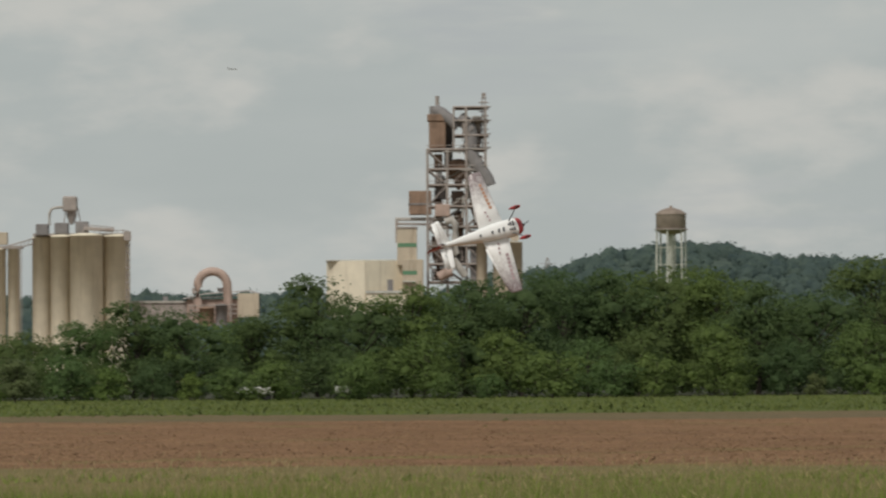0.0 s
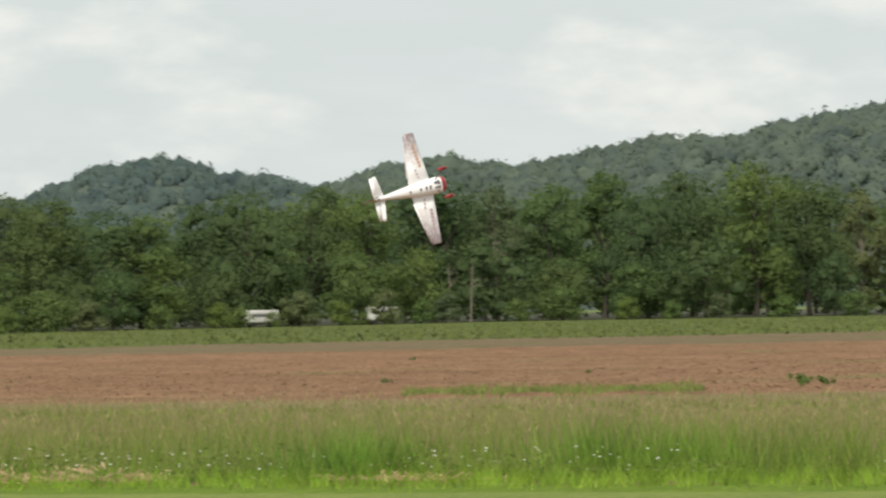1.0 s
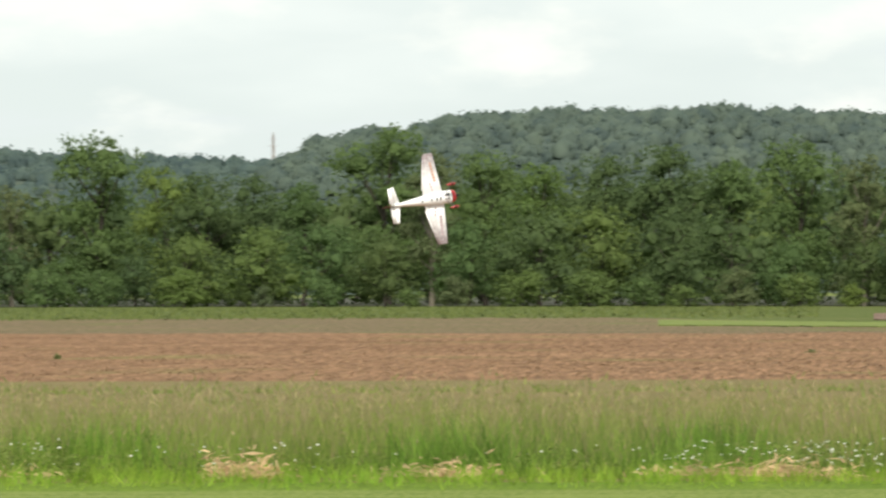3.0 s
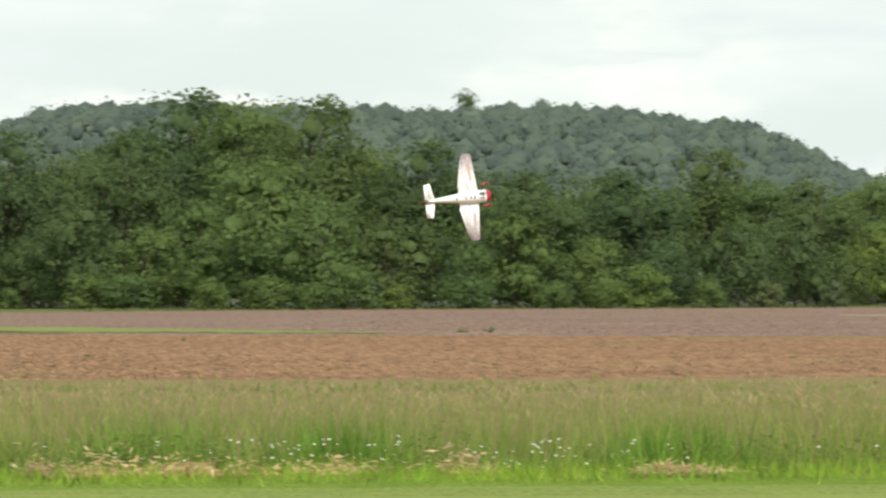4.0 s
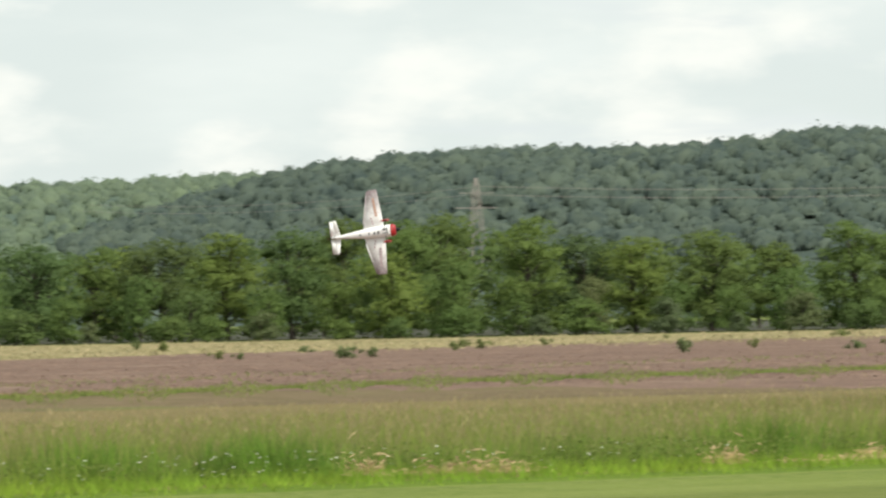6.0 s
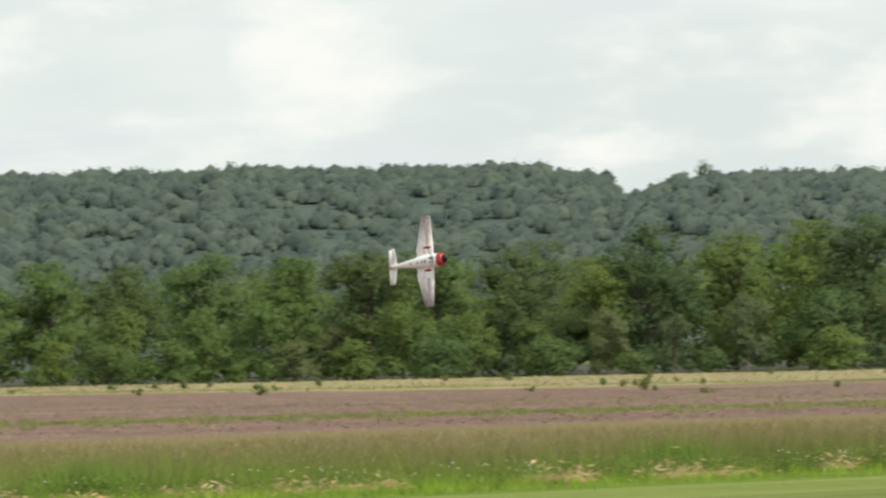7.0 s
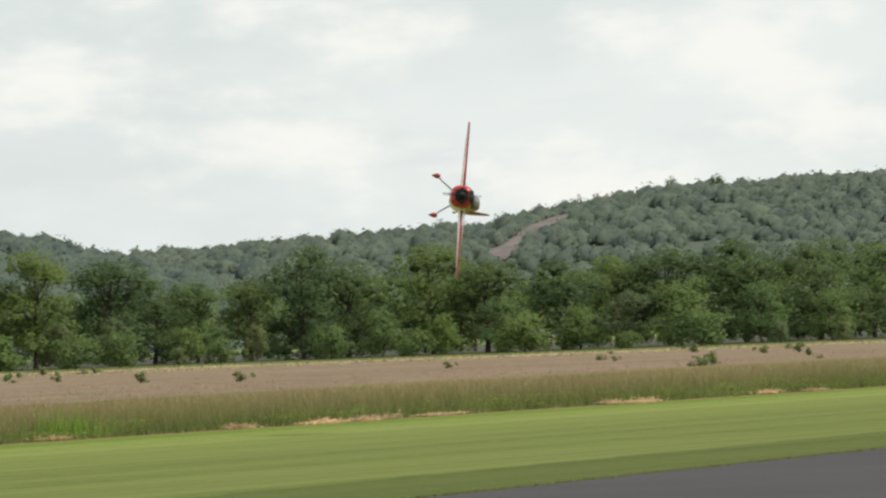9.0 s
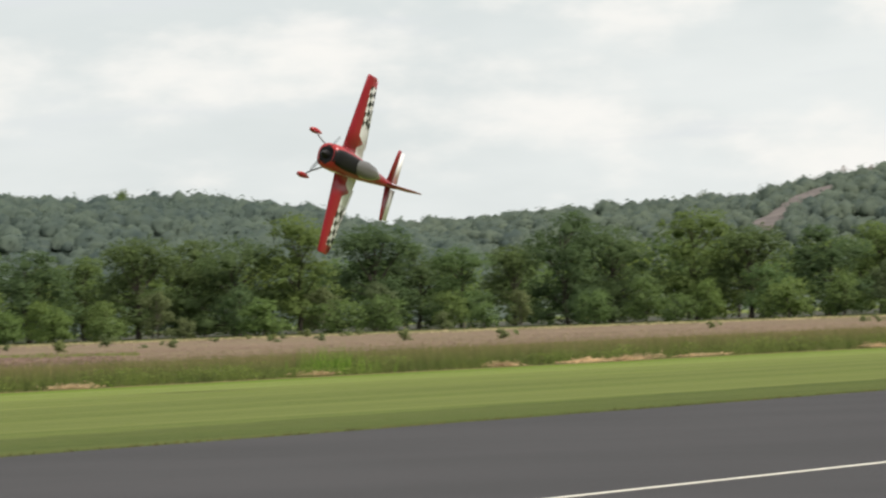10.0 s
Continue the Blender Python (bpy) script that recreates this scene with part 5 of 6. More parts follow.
def aircraft():
    top = tagged(new("model_aircraft"), "red and white aerobatic model aircraft flying knife-edge", "model aircraft")
    bm = bmesh.new()
    hull(bm, [(0.38, 0.185, 0.165, -0.20), (0.2, 0.185, 0.165, -0.215), (-0.1, 0.172, 0.16, -0.21), (-0.4, 0.14, 0.15, -0.175), (-0.8, 0.092, 0.12, -0.11), (-1.15, 0.05, 0.085, -0.06), (-1.42, 0.022, 0.06, -0.03)], split=0.03)
    part("fuselage", bm, [M_WHITE, M_RED], top, "white belly, red upper sides")
    bm = bmesh.new()
    hull(bm, [(0.60, 0.115, 0.10, -0.13), (0.585, 0.150, 0.135, -0.165), (0.53, 0.178, 0.16, -0.195), (0.44, 0.188, 0.168, -0.203), (0.384, 0.190, 0.170, -0.205)], split=None)
    for f in bm.faces:
        c = f.calc_center_median()
        f.material_index = 2 if c.x > 0.598 else (1 if c.x < 0.47 and c.z < 0.02 else 0)
    cowl = part("cowl", bm, [M_COWL, M_WHITE, M_BLACK], top, "red engine cowl with a black mouth, white beneath")
    for y in (-0.085, 0.085):
        bm = bmesh.new()
        lathe(bm, [(0.05, 0.0), (0.055, 0.004), (0.05, 0.012), (0.03, 0.006)], 14)
        bmesh.ops.transform(bm, matrix=pose(0.592, y, -0.01, 0, 90, 0), verts=bm.verts[:])
        part("air_intake", bm, M_BLACK, cowl, "black air intake")
    bm = bmesh.new()
    lathe(bm, [(0.062, 0.0), (0.06, 0.03), (0.045, 0.08), (0.02, 0.12), (0.004, 0.135)], 16)
    bmesh.ops.transform(bm, matrix=pose(0.60, 0, -0.015, 0, 90, 0), verts=bm.verts[:])
    part("spinner", bm, M_BLACK, top, "black spinner")
    prop = new("propeller")
    prop.parent = top
    prop.matrix_basis = pose(0.64, 0, -0.015)
    for sgn in (1, -1):
        bm = bmesh.new()
        rings = []
        for r, c, tw in ((0.03, 0.03, 60), (0.12, 0.055, 42), (0.22, 0.05, 26), (0.32, 0.026, 16)):
            q = radians(tw)
            rings.append([bm.verts.new((c * 0.5 * u * math.sin(q) + v * math.cos(q), sgn * (c * 0.5 * u * math.cos(q) - v * math.sin(q)), sgn * r)) for u, v in ((-1, 0), (0, 0.004), (1, 0), (0, -0.004))])
        for a, b in zip(rings, rings[1:]):
            for k in range(4):
                bm.faces.new((a[k], a[(k + 1) % 4], b[(k + 1) % 4], b[k]))
        bm.faces.new(rings[0])
        bm.faces.new(rings[-1])
        bmesh.ops.recalc_face_normals(bm, faces=bm.faces[:])
        part("blade", bm, M_BLADES, prop, "dark propeller blade, faint as it spins")
    bm = bmesh.new()
    hull(bm, [(0.10, 0.03, 0.17, 0.10), (0.0, 0.10, 0.225, 0.08), (-0.18, 0.125, 0.285, 0.07), (-0.38, 0.105, 0.285, 0.06), (-0.62, 0.055, 0.20, 0.06), (-0.78, 0.015, 0.14, 0.06)], 16)
    part("canopy", bm, M_GLASS, top, "grey tinted bubble canopy")
    bm = bmesh.new()
    hull(bm, [(0.597, 0.085, 0.125, 0.06), (0.54, 0.115, 0.172, 0.08), (0.44, 0.125, 0.184, 0.09), (0.2, 0.125, 0.184, 0.09), (-0.06, 0.115, 0.205, 0.09)], 12)
    part("nose_stripe", bm, M_BLACK, top, "black anti-glare stripe")
    for sgn, nm in ((1, "left_wing"), (-1, "right_wing")):
        bm = bmesh.new()
        st = [(sgn * 0.10, 0.245, -0.405, -0.02), (sgn * 0.5, 0.215, -0.32, -0.01), (sgn * 1.0, 0.172, -0.205, 0.0), (sgn * 1.28, 0.148, -0.145, 0.005), (sgn * 1.30, 0.125, -0.12, 0.006)]
        foil(bm, st)
        wing = part(nm, bm, [M_UPPER, M_UNDER], top, "red above, white fading to dark check below")
        bm = bmesh.new()
        foil(bm, [(sgn * 0.30, -0.362, -0.405, -0.016), (sgn * 0.8, -0.25, -0.29, -0.004), (sgn * 1.26, -0.15, -0.18, 0.004)], 0.35)
        part("aileron", bm, [M_UPPER, M_UNDER], wing)
        bm = bmesh.new()
        for k in range(7):
            y = 0.52 + 0.082 * k
            box(bm, (0.045 - 0.006 * k, sgn * y, -0.052 + 0.004 * k), (0.075 - 0.003 * k, 0.058, 0.004))
        part("lettering", bm, M_ORANGE if sgn < 0 else M_PALE, wing, "row of lettering on the underside")
        for k in range(3):
            bm = bmesh.new()
            box(bm, (-0.08 - 0.02 * k, sgn * (0.26 + 0.09 * k), -0.058), (0.05, 0.04, 0.004), 20)
            part("decal", bm, M_PALE, wing, "small faded red decal")
        bm = bmesh.new()
        foil(bm, [(sgn * 0.03, -1.12, -1.30, 0.035), (sgn * 0.46, -1.21, -1.32, 0.035), (sgn * 0.52, -1.23, -1.32, 0.035)], 0.09, mi=(0, 1))
        tail = part("tailplane", bm, [M_RED, M_UNDER], top, "red tailplane half")
        bm = bmesh.new()
        foil(bm, [(sgn * 0.05, -1.305, -1.44, 0.035), (sgn * 0.50, -1.325, -1.43, 0.035)], 0.07, mi=(0, 1))
        part("elevator", bm, [M_WHITE, M_UNDER], tail, "white elevator")
        bm = bmesh.new()
        rod(bm, (0.27, sgn * 0.13, -0.19), (0.33, sgn * 0.25, -0.36), 0.013, 0.011, 8)
        rod(bm, (0.33, sgn * 0.25, -0.36), (0.35, sgn * 0.315, -0.425), 0.011, 0.009, 8)
        leg = part("gear_leg", bm, M_ALU, top, "slim grey undercarriage leg")
        bm = bmesh.new()
        hull(bm, [(0.475, 0.012, -0.435, -0.465), (0.44, 0.032, -0.405, -0.492), (0.36, 0.042, -0.39, -0.50), (0.27, 0.03, -0.40, -0.475), (0.19, 0.008, -0.42, -0.445)], 12)
        bmesh.ops.translate(bm, verts=bm.verts[:], vec=(0, sgn * 0.325, 0))
        pant = part("wheel_pant", bm, M_COWL, top, "red streamlined wheel cover")
        bm = bmesh.new()
        lathe(bm, [(0.028, -0.016), (0.052, -0.012), (0.058, 0.0), (0.052, 0.012), (0.028, 0.016)], 16)
        bmesh.ops.transform(bm, matrix=pose(0.36, sgn * 0.325, -0.478, 90, 0, 0), verts=bm.verts[:])
        part("tyre", bm, M_TYRE, pant, "black rubber tyre")
    bm = bmesh.new()
    foil(bm, [(0.05, -1.02, -1.32, 0.0), (0.30, -1.22, -1.345, 0.0), (0.43, -1.30, -1.36, 0.0)], 0.10, "z", (0, 0))
    part("fin", bm, M_RED, top, "red fin")
    bm = bmesh.new()
    foil(bm, [(-0.07, -1.34, -1.50, 0.0), (0.15, -1.345, -1.60, 0.0), (0.40, -1.365, -1.54, 0.0), (0.46, -1.38, -1.48, 0.0)], 0.07, "z", (0, 0))
    part("rudder", bm, M_RED, top, "red rudder with dark lower end")
    for x, w in ((0.33, 0.10), (0.27, 0.07), (0.22, 0.05)):
        bm = bmesh.new()
        box(bm, (x, -0.055, -0.214), (0.035, w, 0.008))
        part("belly_vent", bm, M_BLACK, top, "black belly vent")
        bm = bmesh.new()
        box(bm, (x, 0.055, -0.214), (0.035, w * 0.6, 0.008))
        part("belly_vent", bm, M_BLACK, top, "black belly vent")
    for i, x in enumerate((0.06, -0.06, -0.22, -0.50)):
        bm = bmesh.new()
        box(bm, (x, 0.02, -0.217 if x > -0.15 else (-0.203 if x > -0.3 else -0.166)), (0.05, 0.09 - 0.015 * i, 0.006), 18)
        part("decal", bm, M_ALU, top, "grey decal on the belly")
    bm = bmesh.new()
    rod(bm, (-1.30, 0, -0.05), (-1.44, 0, -0.13), 0.008, 0.006, 6)
    rod(bm, (-1.44, -0.012, -0.14), (-1.44, 0.012, -0.14), 0.025, 0.025, 12)
    part("tail_wheel", bm, M_TYRE, top)
    return top, prop


PLANE, PROP = aircraft()


# ---- cement works and water tower ----
M_STEEL = plain("dusty_steel", (0.38, 0.33, 0.305), 0.7, grain=0.25, scale=0.5, stain=(0.27, 0.20, 0.16))
M_RUST = plain("rusty_cladding", (0.30, 0.20, 0.145), 0.85, grain=0.35, scale=0.4, stain=(0.17, 0.11, 0.08))
M_DUCT = plain("dark_grey_duct", (0.24, 0.225, 0.225), 0.75, grain=0.25, scale=0.5)
M_PIPE = plain("dust_white_pipe", (0.46, 0.43, 0.40), 0.7, grain=0.2, scale=0.5, stain=(0.30, 0.25, 0.20))
M_CLAD = plain("beige_cladding", (0.54, 0.46, 0.36), 0.8, grain=0.12, scale=0.3, stain=(0.27, 0.20, 0.15))
M_CREAM = plain("cream_wall", (0.80, 0.72, 0.58), 0.8, grain=0.10, scale=0.3, stain=(0.52, 0.45, 0.35))
M_GREEN = plain("green_band", (0.12, 0.25, 0.15), 0.7, grain=0.15)
M_PINK = plain("pinkish_dusty_duct", (0.46, 0.34, 0.29), 0.8, grain=0.2, scale=0.4, stain=(0.22, 0.15, 0.12))
M_TANK = plain("weathered_tank", (0.27, 0.215, 0.180), 0.75, grain=0.25, scale=0.5, stain=(0.17, 0.12, 0.09))
M_WHITEMETAL = plain("white_metal", (0.56, 0.55, 0.51), 0.6, grain=0.25, scale=0.9, stain=(0.30, 0.27, 0.22))

WORKS_AZ, WORKS_D = -22.92, 1600.0
UNIT = 0.1468


def works_thing(name, label, category):
    top = tagged(new(name), label, category)
    top.matrix_basis = Matrix.Translation(polar(WORKS_AZ, WORKS_D)) @ pose(0, 0, 0, 0, 0, -WORKS_AZ)
    return top


def at(x, y, deep=0.0):
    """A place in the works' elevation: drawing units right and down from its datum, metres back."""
    return Vector(((x - 784) * UNIT, deep, (662 - y) * UNIT + 1.7))


def slab(name, x0, y0, x1, y1, deep, back, material, parent, label="", bevel=0.0):
    a, b = at(x0, y1), at(x1, y0)
    bm = bmesh.new()
    box(bm, ((a.x + b.x) / 2, (deep + back) / 2, (a.z + b.z) / 2), (b.x - a.x, back - deep, b.z - a.z), 0, bevel)
    return part(name, bm, material, parent, label)


def bar(name, p, q, r, material, parent, label="", seg=6):
    bm = bmesh.new()
    rod(bm, p, q, r, r, seg)
    return part(name, bm, material, parent, label)


def pipe(name, pts, r, material, parent, label=""):
    bm = bmesh.new()
    tube(bm, pts, r)
    return part(name, bm, material, parent, label)


def drum(name, x, y_top, y_bot, deep, r_px, material, parent, label="", cone=0.0, cap=0.25):
    c = at(x, y_bot, deep)
    h = (y_bot - y_top) * UNIT
    r = r_px * UNIT
    bm = bmesh.new()
    prof = ([(r * 0.25, -cone), (r, 0.0)] if cone else [(r, 0.0)]) + [(r, h), (r * 1.03, h), (r * 1.03, h + cap), (r * 0.4, h + cap * 1.8)]
    lathe(bm, prof, 28, (c.x, c.y), c.z)
    return part(name, bm, material, parent, label)


def preheater():
    top = works_thing("preheater_tower", "tall open steel cement tower with rusty vessels and ducts", "industrial tower")
    levels = [500, 468, 436, 402, 366, 328, 300, 265]
    for deep in (0.0, 7.0, 14.0):
        for x in (757, 792, 826, 860):
            bar("column", at(x, 520, deep), at(x, 265 if x < 800 else 190, deep), 0.36, M_STEEL, top)
        for y in levels:
            bar("floor_beam", at(755, y, deep), at(863, y, deep), 0.30, M_STEEL, top)
        for y in (190, 214, 240):
            bar("floor_beam", at(803, y, deep), at(866, y, deep), 0.26, M_STEEL, top)
        bar("column", at(804, 265, deep), at(804, 190, deep), 0.30, M_STEEL, top)
        for a, b in zip(levels, levels[1:]):
            flip = (a // 2) % 2
            bar("brace", at(757 if flip else 792, a, deep), at(792 if flip else 757, b, deep), 0.16, M_STEEL, top)
            bar("brace", at(826 if flip else 860, a, deep), at(860 if flip else 826, b, deep), 0.16, M_STEEL, top)
    for y in levels:
        slab("floor_deck", 757, y - 1, 860, y + 1, 0.4, 13.6, M_RUST, top)
        bar("handrail", at(755, y - 7, -0.2), at(863, y - 7, -0.2), 0.07, M_STEEL, top)
    for y in (190, 214, 240):
        slab("floor_deck", 804, y - 1, 860, y + 1, 0.4, 13.6, M_RUST, top)
    rng = random.Random(3)
    for a, b in zip(levels, levels[1:]):
        for x0, x1 in ((759, 790), (794, 824), (828, 858)):
            if rng.random() < 0.72:
                w, q = rng.uniform(5, 12), rng.uniform(4, 12)
                slab("duct_box", x0 + w, b + q, x1 - rng.uniform(2, 8), a - rng.uniform(1, 6), 6.5 + rng.uniform(0, 2), 12.5, rng.choice((M_RUST, M_DUCT, M_PINK)), top, "", 0.2)
        bar("service_pipe", at(rng.uniform(762, 856), a, 3), at(rng.uniform(762, 856), b, 3), 0.3, M_PIPE, top)
    for k in range(46):
        y = rng.uniform(200, 490)
        lo = 758 if y > 268 else 806
        x0 = rng.uniform(lo, 846)
        kind = k % 3
        if kind == 0:
            bar("brace", at(x0, y, -0.1), at(min(862, x0 + rng.uniform(10, 26)), y - rng.uniform(12, 34), -0.1), 0.12, M_STEEL, top)
        elif kind == 1:
            bar("walkway_rail", at(x0, y, -0.6), at(min(866, x0 + rng.uniform(12, 40)), y, -0.6), 0.09, M_PIPE, top)
        else:
            bar("service_pipe", at(x0, y, 0.6), at(x0 + rng.uniform(-2, 2), y + rng.uniform(14, 46), 0.6), rng.uniform(0.16, 0.4), rng.choice((M_PIPE, M_DUCT, M_STEEL)), top)
    slab("rusty_vessel", 760, 206, 790, 262, 2.0, 9.0, M_RUST, top, "rust-brown clad vessel", 0.3)
    slab("vessel_hood", 757, 202, 793, 214, 1.6, 9.4, M_RUST, top, "", 0.2)
    slab("hood_box", 761, 187, 781, 204, 3.0, 8.0, M_DUCT, top, "", 0.2)
    bar("vent_stack", at(775, 190, 5), at(775, 169, 5), 0.55, M_STEEL, top, "thin grey vent stack", 10)
    pipe("gas_duct", [at(772, 194, 4), at(784, 200, 3), at(800, 214, 2.4), at(812, 224, 2.2)], 1.5, M_DUCT, top, "dark sloping gas duct")
    pipe("gas_duct", [at(816, 210, 3), at(830, 222, 2), at(836, 244, 1.6), at(832, 262, 1.6), at(838, 282, 1.2), at(850, 300, 1.0), at(862, 318, 0.8), at(866, 330, 0.8)], 1.9, M_DUCT, top, "dark sloping gas duct")
    slab("elevator_core", 787, 208, 802, 300, 9.0, 12.5, M_DUCT, top)
    for x, y0, y1, r in ((845, 208, 226, 8), (846, 232, 250, 7), (812, 284, 312, 11), (842, 340, 366, 10), (776, 420, 452, 12), (812, 380, 408, 9)):
        drum("cyclone", x, y0, y1, 5.0, r, M_STEEL if r < 9 else M_RUST, top, "conical dust cyclone", 3.5)
    slab("duct_box", 792, 284, 826, 316, 3.0, 10.0, M_RUST, top, "rusty square duct box", 0.3)
    slab("duct_box", 824, 318, 850, 352, 3.0, 11.0, M_DUCT, top, "", 0.3)
    slab("duct_box", 770, 322, 792, 352, 4.0, 11.0, M_DUCT, top, "", 0.3)
    slab("duct_box", 796, 436, 826, 470, 5.0, 12.0, M_DUCT, top, "", 0.3)
    slab("machine_house", 724, 338, 764, 380, 0.0, 8.0, M_RUST, top, "dark rust-brown machine house", 0.2)
    slab("house_band", 723, 360, 765, 363, -0.15, 8.1, M_DUCT, top)
    bar("conveyor_beam", at(700, 388, 2), at(790, 388, 2), 0.45, M_PIPE, top)
    bar("conveyor_beam", at(700, 396, 2), at(790, 398, 2), 0.3, M_STEEL, top)
    bar("jib_post", at(702, 430, 2), at(702, 386, 2), 0.4, M_STEEL, top)
    slab("hopper", 770, 362, 797, 384, -1.0, 5.0, M_PINK, top, "pale sloping hopper", 0.3)
    pipe("riser_pipe", [at(788, 394, -1), at(800, 390, -1), at(806, 398, -1), at(806, 420, -1), at(806, 448, -1), at(802, 460, -1), at(812, 474, -1), at(824, 490, -1)], 1.0, M_PIPE, top, "dust-white bent riser pipe")
    pipe("spout", [at(776, 492, -2), at(790, 484, -2), at(800, 482, -2)], 1.3, M_PINK, top, "pinkish discharge spout")
    for x, y0, y1 in ((858, 164, 265),):
        for dx in (0, 5):
            for deep in (4.0, 6.0):
                bar("stair_post", at(x + dx - 3, y1, deep), at(x + dx - 3, y0, deep), 0.16, M_STEEL, top)
        for k in range(12):
            y = y0 + 8 + k * 8
            slab("stair_landing", x - 5 - 4 * (k % 2), y, x + 4 + 4 * (k % 3), y + 1.4, 3.6, 6.4, M_STEEL, top)
    slab("mast_head", 854, 164, 860, 170, 4.0, 6.0, M_STEEL, top)
    slab("bin_block", 832, 408, 858, 500, 1.0, 9.0, M_DUCT, top)
    slab("roof_lip", 862, 320, 875, 323, 2.0, 6.0, M_STEEL, top)
    slab("cable_tray", 786, 402, 788, 500, -0.4, 0.2, M_PIPE, top)
    return top


preheater()


def works_buildings():
    tall = works_thing("mill_building", "beige clad mill building with faded green bands", "factory building")
    slab("wall_block", 703, 404, 738, 470, -3, 8, M_CLAD, tall, "", 0.1)
    slab("wall_block", 712, 460, 749, 540, -5, 8, M_CLAD, tall, "", 0.1)
    slab("green_band", 704, 431, 737.5, 438, -3.06, -2.9, M_GREEN, tall, "faded green stripe")
    slab("green_band", 713, 480, 738, 487, -5.06, -4.9, M_GREEN, tall, "faded green stripe")
    slab("roof_trim", 702, 402, 739, 405, -3.2, 8.2, M_STEEL, tall)
    slab("canopy", 713, 498, 736, 500, -6.5, -5, M_WHITEMETAL, tall)
    low = works_thing("cream_shed", "low cream-walled flat-roofed works shed", "factory building")
    bm = bmesh.new()
    a, b, c = at(578, 560), at(646, 462), at(712, 462)
    vs = [(a.x, 0, a.z), (b.x, -8, a.z), (c.x, -1, a.z), (c.x - 9, 9, a.z)]
    lo = [bm.verts.new(v) for v in vs]
    hi = [bm.verts.new((v[0], v[1], b.z)) for v in vs]
    for k in range(4):
        bm.faces.new((lo[k], lo[(k + 1) % 4], hi[(k + 1) % 4], hi[k]))
    bm.faces.new(hi)
    bm.faces.new(lo[::-1])
    part("wall", bm, M_CREAM, low)
    bm = bmesh.new()
    box(bm, ((a.x + c.x) / 2, -0.6, b.z + 0.15), (c.x - a.x + 0.3, 3.0, 0.3), 4)
    part("roof_edge", bm, M_WHITEMETAL, low)
    annex = works_thing("shed_annex", "low cream annex with a sloped roof", "factory building")
    slab("wall", 650, 520, 718, 560, -13, -9, M_CREAM, annex, "", 0.05)
    slab("roof", 648, 516, 720, 520, -13.4, -8.6, M_WHITEMETAL, annex)
    slab("vent_box", 686, 496, 696, 516, -12, -10, M_DUCT, annex, "sooty vent outlet")
    for x, y0, r, nm in ((852, 430, 9, ""), (898, 432, 26, "")):
        s = works_thing("storage_silo", "beige concrete storage silo beside the tower", "silo")
        drum("barrel", x, y0, 530, -4, r, M_CLAD, s)
        slab("head_house", x + r * 0.25, y0 - 22, x + r * 0.75, y0 - 4, -6, -3, M_CLAD, s)
        for k in range(5):
            bar("roof_rail_post", at(x - r + 4 + k * r * 0.35, y0 - 2, -6), at(x - r + 4 + k * r * 0.35, y0 - 10, -6), 0.1, M_STEEL, s)


works_buildings()


